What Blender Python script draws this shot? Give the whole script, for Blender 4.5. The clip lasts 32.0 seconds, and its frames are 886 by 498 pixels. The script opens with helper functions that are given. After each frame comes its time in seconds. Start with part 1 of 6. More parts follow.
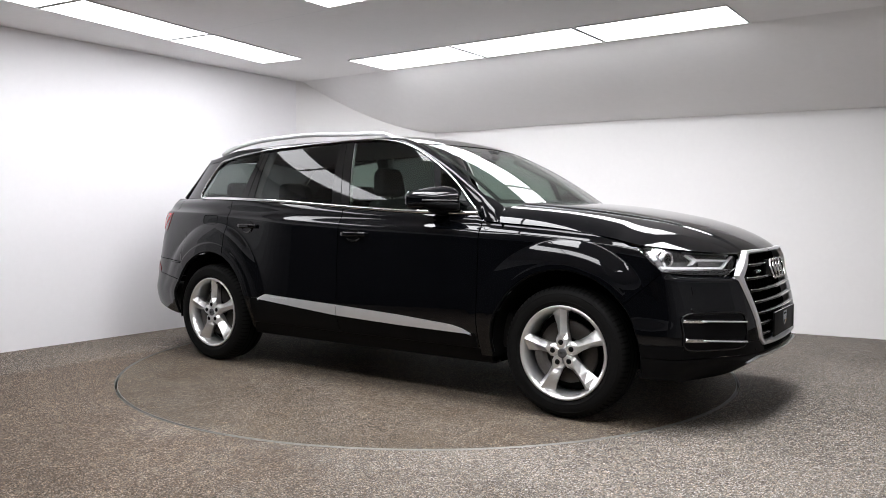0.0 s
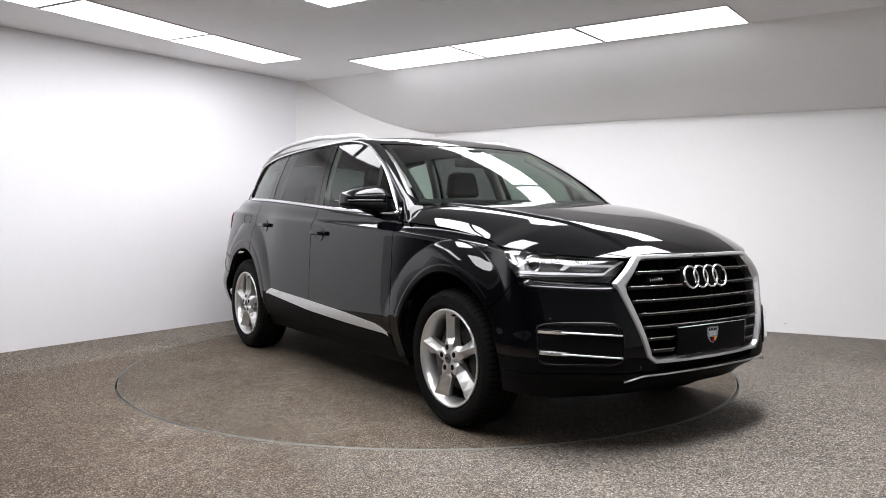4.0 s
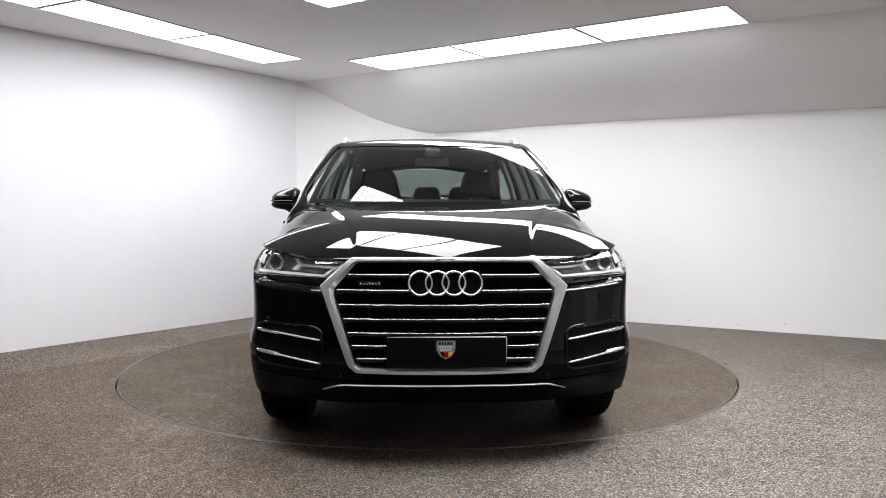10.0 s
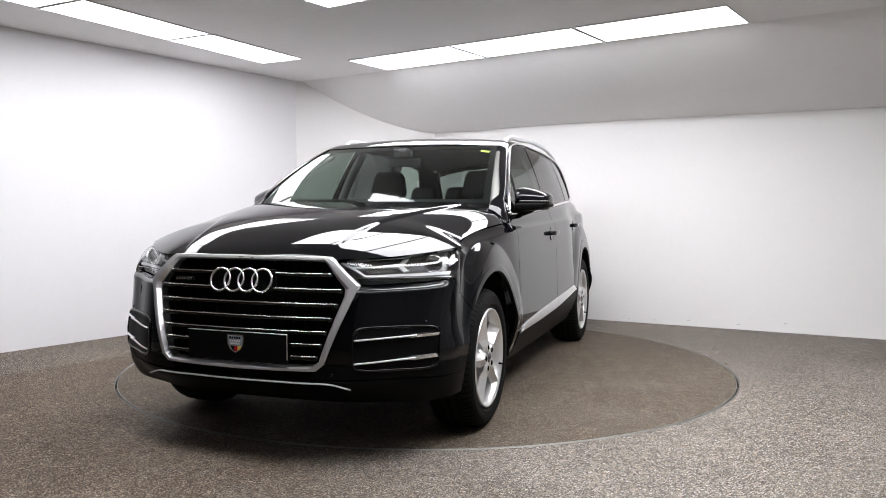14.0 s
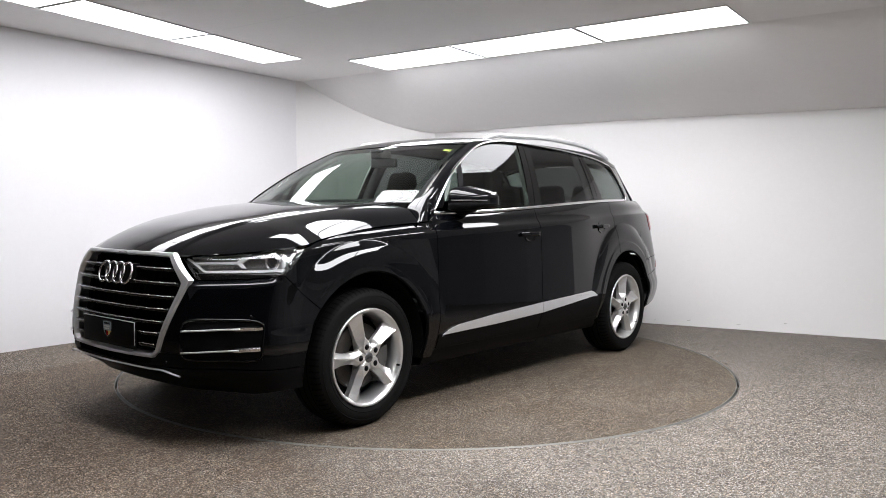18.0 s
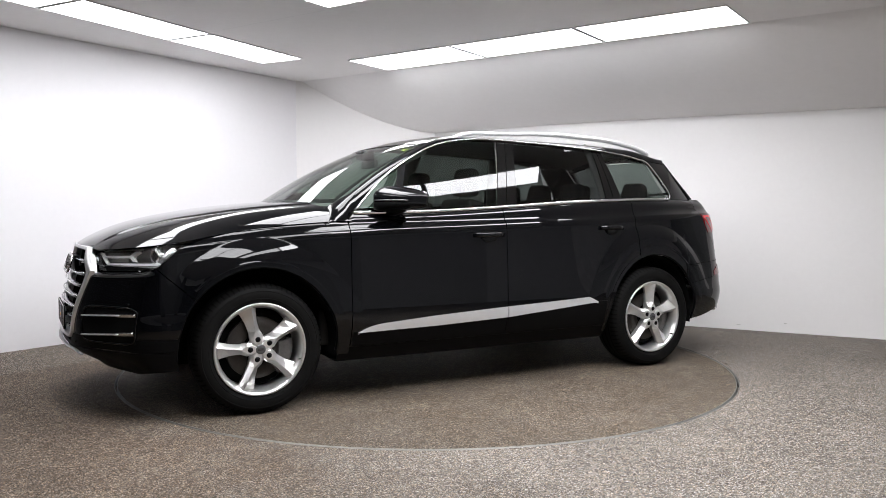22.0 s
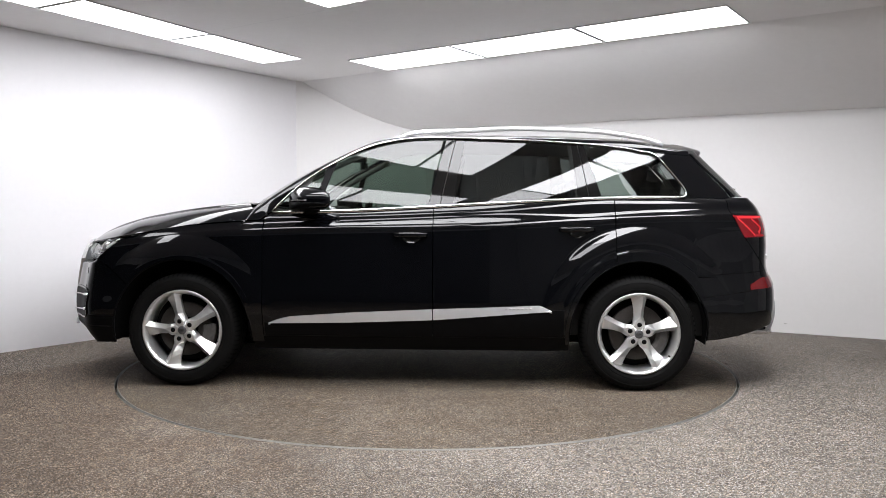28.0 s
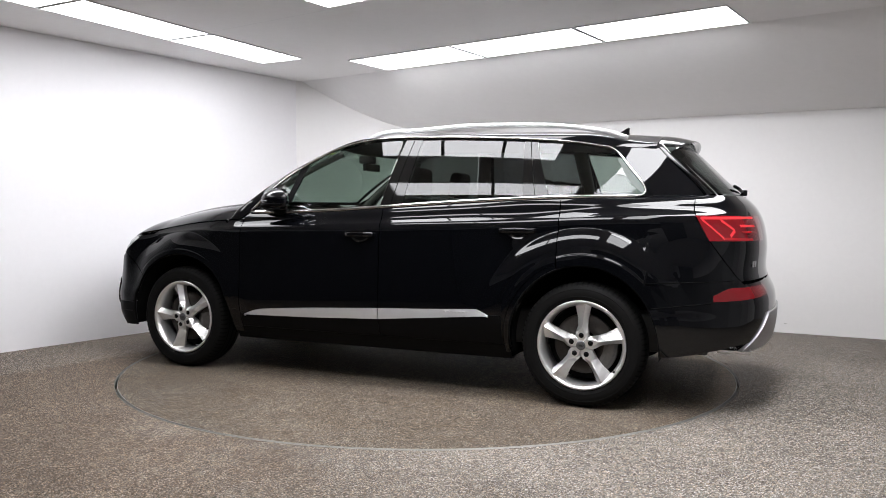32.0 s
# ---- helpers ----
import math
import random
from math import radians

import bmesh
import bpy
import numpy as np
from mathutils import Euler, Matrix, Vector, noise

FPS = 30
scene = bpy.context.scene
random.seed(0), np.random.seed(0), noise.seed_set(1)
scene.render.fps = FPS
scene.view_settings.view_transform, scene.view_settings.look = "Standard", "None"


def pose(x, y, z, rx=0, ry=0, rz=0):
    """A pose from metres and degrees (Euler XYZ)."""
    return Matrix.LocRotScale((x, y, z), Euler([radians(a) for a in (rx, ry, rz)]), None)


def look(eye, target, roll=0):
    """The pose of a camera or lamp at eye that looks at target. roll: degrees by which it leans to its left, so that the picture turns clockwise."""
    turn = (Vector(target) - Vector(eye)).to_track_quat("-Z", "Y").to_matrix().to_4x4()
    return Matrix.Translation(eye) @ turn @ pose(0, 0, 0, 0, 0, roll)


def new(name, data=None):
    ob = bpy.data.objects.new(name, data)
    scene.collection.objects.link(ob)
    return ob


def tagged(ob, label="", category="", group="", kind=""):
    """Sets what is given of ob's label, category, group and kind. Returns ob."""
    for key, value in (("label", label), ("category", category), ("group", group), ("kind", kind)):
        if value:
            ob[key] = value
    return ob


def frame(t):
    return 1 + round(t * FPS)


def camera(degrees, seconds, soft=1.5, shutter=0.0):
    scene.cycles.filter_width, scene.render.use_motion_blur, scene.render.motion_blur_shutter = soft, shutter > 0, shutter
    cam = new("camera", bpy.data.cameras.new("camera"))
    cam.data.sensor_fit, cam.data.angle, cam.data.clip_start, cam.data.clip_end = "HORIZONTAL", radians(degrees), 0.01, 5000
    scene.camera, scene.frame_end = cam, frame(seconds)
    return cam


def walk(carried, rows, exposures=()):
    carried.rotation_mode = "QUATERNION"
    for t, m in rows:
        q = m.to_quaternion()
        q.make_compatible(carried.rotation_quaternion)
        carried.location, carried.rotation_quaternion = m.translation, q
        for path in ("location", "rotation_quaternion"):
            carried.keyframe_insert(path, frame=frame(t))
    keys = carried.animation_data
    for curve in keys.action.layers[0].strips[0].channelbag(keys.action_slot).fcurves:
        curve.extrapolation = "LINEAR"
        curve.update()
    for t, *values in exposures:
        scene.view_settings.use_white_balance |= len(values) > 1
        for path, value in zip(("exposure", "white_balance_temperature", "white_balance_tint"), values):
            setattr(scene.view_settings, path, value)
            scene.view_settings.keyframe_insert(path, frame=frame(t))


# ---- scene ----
cam = camera(59.17, 32.0, 0.9)
EYE, YAW, PITCH = (0.0, -6.008, 1.169), 0.01743, -0.04926
AIM = (EYE[0] + math.sin(YAW) * math.cos(PITCH), EYE[1] + math.cos(YAW) * math.cos(PITCH), EYE[2] + math.sin(PITCH))
walk(cam, [(0.0, look(EYE, AIM, 0.19)), (32.0, look(EYE, AIM, 0.19))])

# ---- light ----
world = bpy.data.worlds.new("world")
scene.world = world
world.use_nodes = True
world.node_tree.nodes["Background"].inputs[0].default_value = (0.5, 0.5, 0.52, 1)
world.node_tree.nodes["Background"].inputs[1].default_value = 0.02
scene.view_settings.exposure = 0.0
PANEL_GLOW = 20.5


# ---- materials ----
def node_material(name):
    m = bpy.data.materials.new(name)
    m.use_nodes = True
    nt = m.node_tree
    return m, nt, nt.nodes["Principled BSDF"]


def simple(name, colour, rough=0.5, metal=0.0, coat=0.0, grain=0.0, grain_scale=60.0, bump=0.0, coat_rough=0.02, spec=0.5):
    """A surface with slight unevenness of colour, gloss and relief."""
    m, nt, b = node_material(name)
    b.inputs["Base Color"].default_value = (*colour, 1)
    b.inputs["Roughness"].default_value = rough
    b.inputs["Metallic"].default_value = metal
    b.inputs["Coat Weight"].default_value = coat
    b.inputs["Coat Roughness"].default_value = coat_rough
    b.inputs["Specular IOR Level"].default_value = spec
    if grain or bump:
        tc = nt.nodes.new("ShaderNodeTexCoord")
        nz = nt.nodes.new("ShaderNodeTexNoise")
        nz.inputs["Scale"].default_value = grain_scale
        nz.inputs["Detail"].default_value = 6
        nt.links.new(tc.outputs["Object"], nz.inputs["Vector"])
        if grain:
            big = nt.nodes.new("ShaderNodeTexNoise")
            big.inputs["Scale"].default_value = grain_scale / 18
            nt.links.new(tc.outputs["Object"], big.inputs["Vector"])
            add = nt.nodes.new("ShaderNodeMath")
            add.operation = "ADD"
            nt.links.new(nz.outputs["Fac"], add.inputs[0])
            nt.links.new(big.outputs["Fac"], add.inputs[1])
            ramp = nt.nodes.new("ShaderNodeMapRange")
            ramp.inputs[1].default_value, ramp.inputs[2].default_value = 0.6, 1.4
            ramp.inputs[3].default_value, ramp.inputs[4].default_value = 1 - grain, 1 + grain
            nt.links.new(add.outputs[0], ramp.inputs[0])
            mul = nt.nodes.new("ShaderNodeVectorMath")
            mul.operation = "SCALE"
            mul.inputs[0].default_value = colour
            nt.links.new(ramp.outputs[0], mul.inputs["Scale"])
            nt.links.new(mul.outputs[0], b.inputs["Base Color"])
        if bump:
            bp = nt.nodes.new("ShaderNodeBump")
            bp.inputs["Strength"].default_value = bump
            bp.inputs["Distance"].default_value = 0.002
            nt.links.new(nz.outputs["Fac"], bp.inputs["Height"])
            nt.links.new(bp.outputs[0], b.inputs["Normal"])
    return m


def glass(name, tint, face=0.05):
    """A thin coloured pane: straight-through light, gloss by Fresnel."""
    m, nt, b = node_material(name)
    nt.nodes.remove(b)
    out = nt.nodes["Material Output"]
    lw = nt.nodes.new("ShaderNodeLayerWeight")
    lw.inputs["Blend"].default_value = 0.5
    pw = nt.nodes.new("ShaderNodeMath")
    pw.operation = "POWER"
    pw.inputs[1].default_value = 5.0
    nt.links.new(lw.outputs["Facing"], pw.inputs[0])
    fr = nt.nodes.new("ShaderNodeMath")
    fr.operation = "MULTIPLY_ADD"
    fr.inputs[1].default_value, fr.inputs[2].default_value = 1 - face, face
    nt.links.new(pw.outputs[0], fr.inputs[0])
    tr = nt.nodes.new("ShaderNodeBsdfTransparent")
    tr.inputs["Color"].default_value = (*tint, 1)
    gl = nt.nodes.new("ShaderNodeBsdfGlossy")
    gl.inputs["Roughness"].default_value = 0.0
    mx = nt.nodes.new("ShaderNodeMixShader")
    nt.links.new(fr.outputs[0], mx.inputs[0])
    nt.links.new(tr.outputs[0], mx.inputs[1])
    nt.links.new(gl.outputs[0], mx.inputs[2])
    nt.links.new(mx.outputs[0], out.inputs[0])
    return m


def glowing(name, colour, strength):
    m, nt, b = node_material(name)
    b.inputs["Base Color"].default_value = (*colour, 1)
    b.inputs["Emission Color"].default_value = (*colour, 1)
    b.inputs["Emission Strength"].default_value = strength
    return m


def gravel_floor(name, deck=False):
    """Resin-bound fine gravel: grains of several greys and browns, broad stains."""
    m, nt, b = node_material(name)
    N, L = nt.nodes.new, nt.links.new
    tc = N("ShaderNodeTexCoord")
    vo = N("ShaderNodeTexVoronoi")
    vo.inputs["Scale"].default_value = 215
    vo.inputs["Randomness"].default_value = 1.0
    L(tc.outputs["Object"], vo.inputs["Vector"])
    sep = N("ShaderNodeSeparateColor")
    L(vo.outputs["Color"], sep.inputs[0])
    ramp = N("ShaderNodeValToRGB")
    ramp.color_ramp.elements[0].color = (0.045, 0.040, 0.036, 1)
    ramp.color_ramp.elements[1].color = (0.52, 0.50, 0.475, 1)
    for at, col in ((0.30, (0.086, 0.076, 0.067, 1)), (0.62, (0.172, 0.156, 0.138, 1)), (0.86, (0.295, 0.272, 0.245, 1))):
        e = ramp.color_ramp.elements.new(at)
        e.color = col
    L(sep.outputs[0], ramp.inputs[0])
    big = N("ShaderNodeTexNoise")
    big.inputs["Scale"].default_value = 0.9
    big.inputs["Detail"].default_value = 5
    big.inputs["Roughness"].default_value = 0.62
    L(tc.outputs["Object"], big.inputs["Vector"])
    stain = N("ShaderNodeMapRange")
    stain.inputs[1].default_value, stain.inputs[2].default_value = 0.35, 0.62
    stain.inputs[3].default_value, stain.inputs[4].default_value = 0.88, 1.14
    L(big.outputs["Fac"], stain.inputs[0])
    mid = N("ShaderNodeTexNoise")
    mid.inputs["Scale"].default_value = 14
    mid.inputs["Detail"].default_value = 4
    L(tc.outputs["Object"], mid.inputs["Vector"])
    spots = N("ShaderNodeMapRange")
    spots.inputs[1].default_value, spots.inputs[2].default_value = 0.3, 0.7
    spots.inputs[3].default_value, spots.inputs[4].default_value = 0.86, 1.14
    L(mid.outputs["Fac"], spots.inputs[0])
    mul = N("ShaderNodeMath")
    mul.operation = "MULTIPLY"
    L(stain.outputs[0], mul.inputs[0])
    L(spots.outputs[0], mul.inputs[1])
    # some pebbles tan, some grey
    tint = N("ShaderNodeMix")
    tint.data_type, tint.blend_type = "RGBA", "MULTIPLY"
    hue = N("ShaderNodeValToRGB")
    hue.color_ramp.interpolation = "CONSTANT"
    hue.color_ramp.elements[0].color = (0.97, 0.965, 0.96, 1)
    hue.color_ramp.elements[1].color = (0.88, 0.91, 0.95, 1)
    hue.color_ramp.elements[1].position = 0.78
    tan = hue.color_ramp.elements.new(0.5)
    tan.color = (1.07, 0.94, 0.79, 1)
    L(sep.outputs[1], hue.inputs[0])
    tint.inputs["Factor"].default_value = 1.0
    L(ramp.outputs[0], tint.inputs["A"])
    L(hue.outputs[0], tint.inputs["B"])
    sc = N("ShaderNodeVectorMath")
    sc.operation = "SCALE"
    L(tint.outputs["Result"], sc.inputs[0])
    L(mul.outputs[0], sc.inputs["Scale"])
    # brown dirt carried in along the way that cars drive on
    geo = N("ShaderNodeNewGeometry")
    at = N("ShaderNodeVectorMath")
    at.operation = "DOT_PRODUCT"
    at.inputs[1].default_value = (0.83, 0.32, 0.0)
    L(geo.outputs["Position"], at.inputs[0])
    wob = N("ShaderNodeTexNoise")
    wob.inputs["Scale"].default_value = 1.7
    wob.inputs["Detail"].default_value = 6
    wob.inputs["Roughness"].default_value = 0.65
    L(geo.outputs["Position"], wob.inputs["Vector"])
    ad = N("ShaderNodeMath")
    ad.operation = "MULTIPLY_ADD"
    ad.inputs[1].default_value = 3.0
    L(wob.outputs["Fac"], ad.inputs[0])
    L(at.outputs["Value"], ad.inputs[2])
    dirt = N("ShaderNodeMapRange")
    dirt.interpolation_type = "SMOOTHSTEP"
    dirt.inputs[1].default_value, dirt.inputs[2].default_value = -0.55, 1.10
    dirt.inputs[3].default_value, dirt.inputs[4].default_value = 1.0, 0.0
    L(ad.outputs[0], dirt.inputs[0])
    soil = N("ShaderNodeMix")
    soil.data_type, soil.blend_type = "RGBA", "MULTIPLY"
    soil.inputs["B"].default_value = (0.73, 0.645, 0.57, 1)
    if deck:
        # ground-in dirt all over the deck, a little uneven
        soil.inputs["B"].default_value = (0.55, 0.485, 0.405, 1)
        grime = N("ShaderNodeTexNoise")
        grime.inputs["Scale"].default_value = 2.2
        grime.inputs["Detail"].default_value = 7
        grime.inputs["Roughness"].default_value = 0.65
        L(tc.outputs["Object"], grime.inputs["Vector"])
        even = N("ShaderNodeMapRange")
        even.inputs[1].default_value, even.inputs[2].default_value = 0.3, 0.7
        even.inputs[3].default_value, even.inputs[4].default_value = 0.60, 1.0
        L(grime.outputs["Fac"], even.inputs[0])
        L(even.outputs[0], soil.inputs["Factor"])
    else:
        # the strip along the off-white wall stays cleaner, with a sharp edge
        wall_d = N("ShaderNodeVectorMath")
        wall_d.operation = "DOT_PRODUCT"
        wall_d.inputs[1].default_value = (0.808, -0.589, 0.0)
        L(geo.outputs["Position"], wall_d.inputs[0])
        shift = N("ShaderNodeMath")
        shift.operation = "MULTIPLY_ADD"
        shift.inputs[1].default_value = 0.10
        L(wob.outputs["Fac"], shift.inputs[0])
        L(wall_d.outputs["Value"], shift.inputs[2])
        clean = N("ShaderNodeMapRange")
        clean.inputs[1].default_value, clean.inputs[2].default_value = -2.12, -2.02
        clean.inputs[3].default_value, clean.inputs[4].default_value = 0.42, 1.0
        L(shift.outputs[0], clean.inputs[0])
        both = N("ShaderNodeMath")
        both.operation = "MULTIPLY"
        L(dirt.outputs[0], both.inputs[0])
        L(clean.outputs[0], both.inputs[1])
        L(both.outputs[0], soil.inputs["Factor"])
    L(sc.outputs[0], soil.inputs["A"])
    L(soil.outputs["Result"], b.inputs["Base Color"])
    b.inputs["Roughness"].default_value = 0.7
    b.inputs["Specular IOR Level"].default_value = 0.12
    bp = N("ShaderNodeBump")
    bp.inputs["Strength"].default_value = 0.55
    bp.inputs["Distance"].default_value = 0.003
    L(vo.outputs["Distance"], bp.inputs["Height"])
    bp.invert = True
    L(bp.outputs[0], b.inputs["Normal"])
    return m


PAINT = simple("black_paint", (0.0018, 0.0020, 0.0027), 0.02, spec=0.42)
SATIN = simple("black_satin_plastic", (0.0038, 0.0038, 0.0042), 0.45, grain=0.15, grain_scale=300, bump=0.05, spec=0.08)
HANDLE = simple("black_handle_lacquer", (0.003, 0.003, 0.0035), 0.08, spec=0.40)
DARK = simple("dark_underside", (0.005, 0.005, 0.005), 0.9, grain=0.3, grain_scale=40, spec=0.05)
GLOSSBLACK = simple("gloss_black_plastic", (0.004, 0.004, 0.004), 0.05, spec=0.42)
CHROME = simple("chrome", (0.82, 0.82, 0.83), 0.12, 1.0)
SURROUND = simple("brushed_surround", (0.66, 0.66, 0.67), 0.30, 0.70, grain=0.04, grain_scale=200)
ALU = simple("satin_aluminium", (0.76, 0.76, 0.77), 0.32, 0.65, grain=0.04, grain_scale=200)
SILVER = simple("silver_wheel_lacquer", (0.76, 0.76, 0.755), 0.28, 0.78, 0.3, grain=0.03, grain_scale=80, coat_rough=0.08)
STEEL = simple("brake_steel", (0.045, 0.040, 0.036), 0.5, 0.6, grain=0.25, grain_scale=90)
CALIPER = simple("caliper_casting", (0.13, 0.125, 0.12), 0.55, 0.5, grain=0.2, grain_scale=70, bump=0.2)
RUBBER = simple("tyre_rubber", (0.0042, 0.0041, 0.0040), 0.7, grain=0.25, grain_scale=120, bump=0.15, spec=0.14)
CLOTH = simple("black_seat_cloth", (0.008, 0.008, 0.0085), 0.85, grain=0.3, grain_scale=350, bump=0.3)
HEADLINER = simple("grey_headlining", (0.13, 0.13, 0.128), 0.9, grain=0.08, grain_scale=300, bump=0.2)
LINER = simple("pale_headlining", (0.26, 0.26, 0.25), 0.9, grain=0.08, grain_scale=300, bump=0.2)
CABIN = simple("black_cabin_plastic", (0.006, 0.006, 0.006), 0.6, grain=0.2, grain_scale=200, bump=0.1)
CLEAR = glass("windscreen_glass", (0.60, 0.69, 0.64), 0.06)
SIDE = glass("green_side_glass", (0.255, 0.315, 0.280), 0.05)
PRIVACY = glass("privacy_glass", (0.13, 0.14, 0.14), 0.05)
SMOKED = glass("smoked_glass", (0.27, 0.30, 0.29), 0.055)
QUARTER = glass("quarter_glass", (0.44, 0.50, 0.47), 0.055)
LENS = glass("clear_lamp_lens", (0.95, 0.96, 0.96), 0.10)
RED = simple("red_lamp_lens", (0.42, 0.006, 0.012), 0.10, 0.0, 1.0)
RED_DARK = simple("deep_red_lamp", (0.17, 0.004, 0.008), 0.14, 0.0, 0.5)
RED_BRIGHT = simple("bright_red_lamp_bar", (0.75, 0.03, 0.04), 0.12, 0.0, 1.0)
WHITE_LAMP = simple("white_lamp_bar", (0.80, 0.81, 0.82), 0.25, 0.0, 0.5)
MIRROR = simple("mirror_glass", (0.85, 0.87, 0.88), 0.02, 1.0)
LEFTPAINT = simple("off_white_wall_paint", (0.84, 0.832, 0.85), 0.6, grain=0.015, grain_scale=22, bump=0.06)
WALLPAINT = simple("white_wall_paint", (0.88, 0.868, 0.862), 0.6, grain=0.015, grain_scale=22, bump=0.06)
CEILPAINT = simple("ceiling_paint", (0.93, 0.92, 0.92), 0.7, grain=0.02, grain_scale=18, bump=0.05)
DARKWALL = simple("dark_far_wall", (0.018, 0.018, 0.019), 0.8, grain=0.3, grain_scale=8)
MIDWALL = simple("mid_grey_far_wall", (0.15, 0.15, 0.155), 0.8, grain=0.2, grain_scale=8)
GREYWALL = simple("grey_far_wall", (0.82, 0.82, 0.83), 0.7, grain=0.2, grain_scale=8)
FLOOR = gravel_floor("resin_gravel")
DECK = gravel_floor("soiled_resin_gravel", True)
EDGE = simple("turntable_steel_edge", (0.22, 0.22, 0.205), 0.55, 0.6, grain=0.3, grain_scale=60)
DIFFUSER = glowing("light_diffuser", (0.985, 0.985, 1.02), PANEL_GLOW * 0.78)
DIFFUSER_BACK = glowing("back_light_diffuser", (0.985, 0.985, 1.02), PANEL_GLOW * 0.56)
DIFFUSER_SIDE = glowing("side_light_diffuser", (0.985, 0.985, 1.02), PANEL_GLOW * 1.15)
DIFFUSER_SOFT = glowing("soft_light_diffuser", (0.985, 0.985, 1.02), PANEL_GLOW * 0.45)
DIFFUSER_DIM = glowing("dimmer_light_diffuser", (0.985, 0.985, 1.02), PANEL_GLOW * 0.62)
PANELFRAME = simple("white_panel_frame", (0.72, 0.72, 0.72), 0.5, grain=0.03)


# ---- mesh helpers ----
def mesh_of(verts, faces, smooth=True):
    me = bpy.data.meshes.new("m")
    me.from_pydata([tuple(map(float, v)) for v in verts], [], faces)
    me.update()
    if smooth:
        me.polygons.foreach_set("use_smooth", [True] * len(me.polygons))
    return me


def part(name, me, material, parent=None, label="", kind=""):
    """Links a mesh, or a bmesh, as one object under a thing or a part."""
    if isinstance(me, bmesh.types.BMesh):
        bm, me = me, bpy.data.meshes.new(name)
        bmesh.ops.recalc_face_normals(bm, faces=bm.faces)
        bm.to_mesh(me)
        bm.free()
    me.name = name
    if not me.materials:
        me.materials.append(material)
    ob = new(name, me)
    ob.parent = parent
    if label:
        ob["label"] = label
    if kind:
        ob["kind"] = kind
    return ob


def box_bm(x0, x1, y0, y1, z0, z1, bevel=0.0, segments=2):
    bm = bmesh.new()
    m = Matrix.Translation(((x0 + x1) / 2, (y0 + y1) / 2, (z0 + z1) / 2)) @ Matrix.Diagonal((abs(x1 - x0), abs(y1 - y0), abs(z1 - z0), 1))
    bmesh.ops.create_cube(bm, size=1.0, matrix=m)
    if bevel:
        bmesh.ops.bevel(bm, geom=bm.edges[:], offset=bevel, segments=segments, affect="EDGES", profile=0.6)
        for f in bm.faces:
            f.smooth = True
    return bm


def prism(points, z0, z1, smooth=False):
    """Closed upright prism over a plan outline."""
    n = len(points)
    v = [(x, y, z0) for x, y in points] + [(x, y, z1) for x, y in points]
    f = [tuple(range(n - 1, -1, -1)), tuple(range(n, 2 * n))] + [(i, (i + 1) % n, n + (i + 1) % n, n + i) for i in range(n)]
    bm = bmesh.new()
    me = mesh_of(v, f, smooth)
    bm.from_mesh(me)
    bpy.data.meshes.remove(me)
    return bm


def cubic(xs, ys):
    """Natural cubic spline through rising xs; straight beyond its ends."""
    x, y = np.array(xs, float), np.array(ys, float)
    if x[0] > x[-1]:
        x, y = x[::-1], y[::-1]
    n, h = len(x), np.diff(x)
    a, r = np.zeros((n, n)), np.zeros(n)
    a[0, 0] = a[-1, -1] = 1
    for i in range(1, n - 1):
        a[i, i - 1], a[i, i], a[i, i + 1] = h[i - 1], 2 * (h[i - 1] + h[i]), h[i]
        r[i] = 6 * ((y[i + 1] - y[i]) / h[i] - (y[i] - y[i - 1]) / h[i - 1])
    m = np.linalg.solve(a, r)

    def value(q):
        i = int(min(max(np.searchsorted(x, q) - 1, 0), n - 2))
        if q < x[0]:
            return float(y[0] + (q - x[0]) * ((y[1] - y[0]) / h[0] - h[0] * m[1] / 6))
        if q > x[-1]:
            return float(y[-1] + (q - x[-1]) * ((y[-1] - y[-2]) / h[-1] + h[-1] * m[-2] / 6))
        p, s = x[i + 1] - q, q - x[i]
        return float(m[i] * p**3 / (6 * h[i]) + m[i + 1] * s**3 / (6 * h[i]) + (y[i] / h[i] - m[i] * h[i] / 6) * p + (y[i + 1] / h[i] - m[i + 1] * h[i] / 6) * s)

    return value


def step(a, b, q):
    q = min(max((q - a) / (b - a), 0.0), 1.0)
    return q * q * (3 - 2 * q)


def mix(a, b, q):
    return a + (b - a) * q


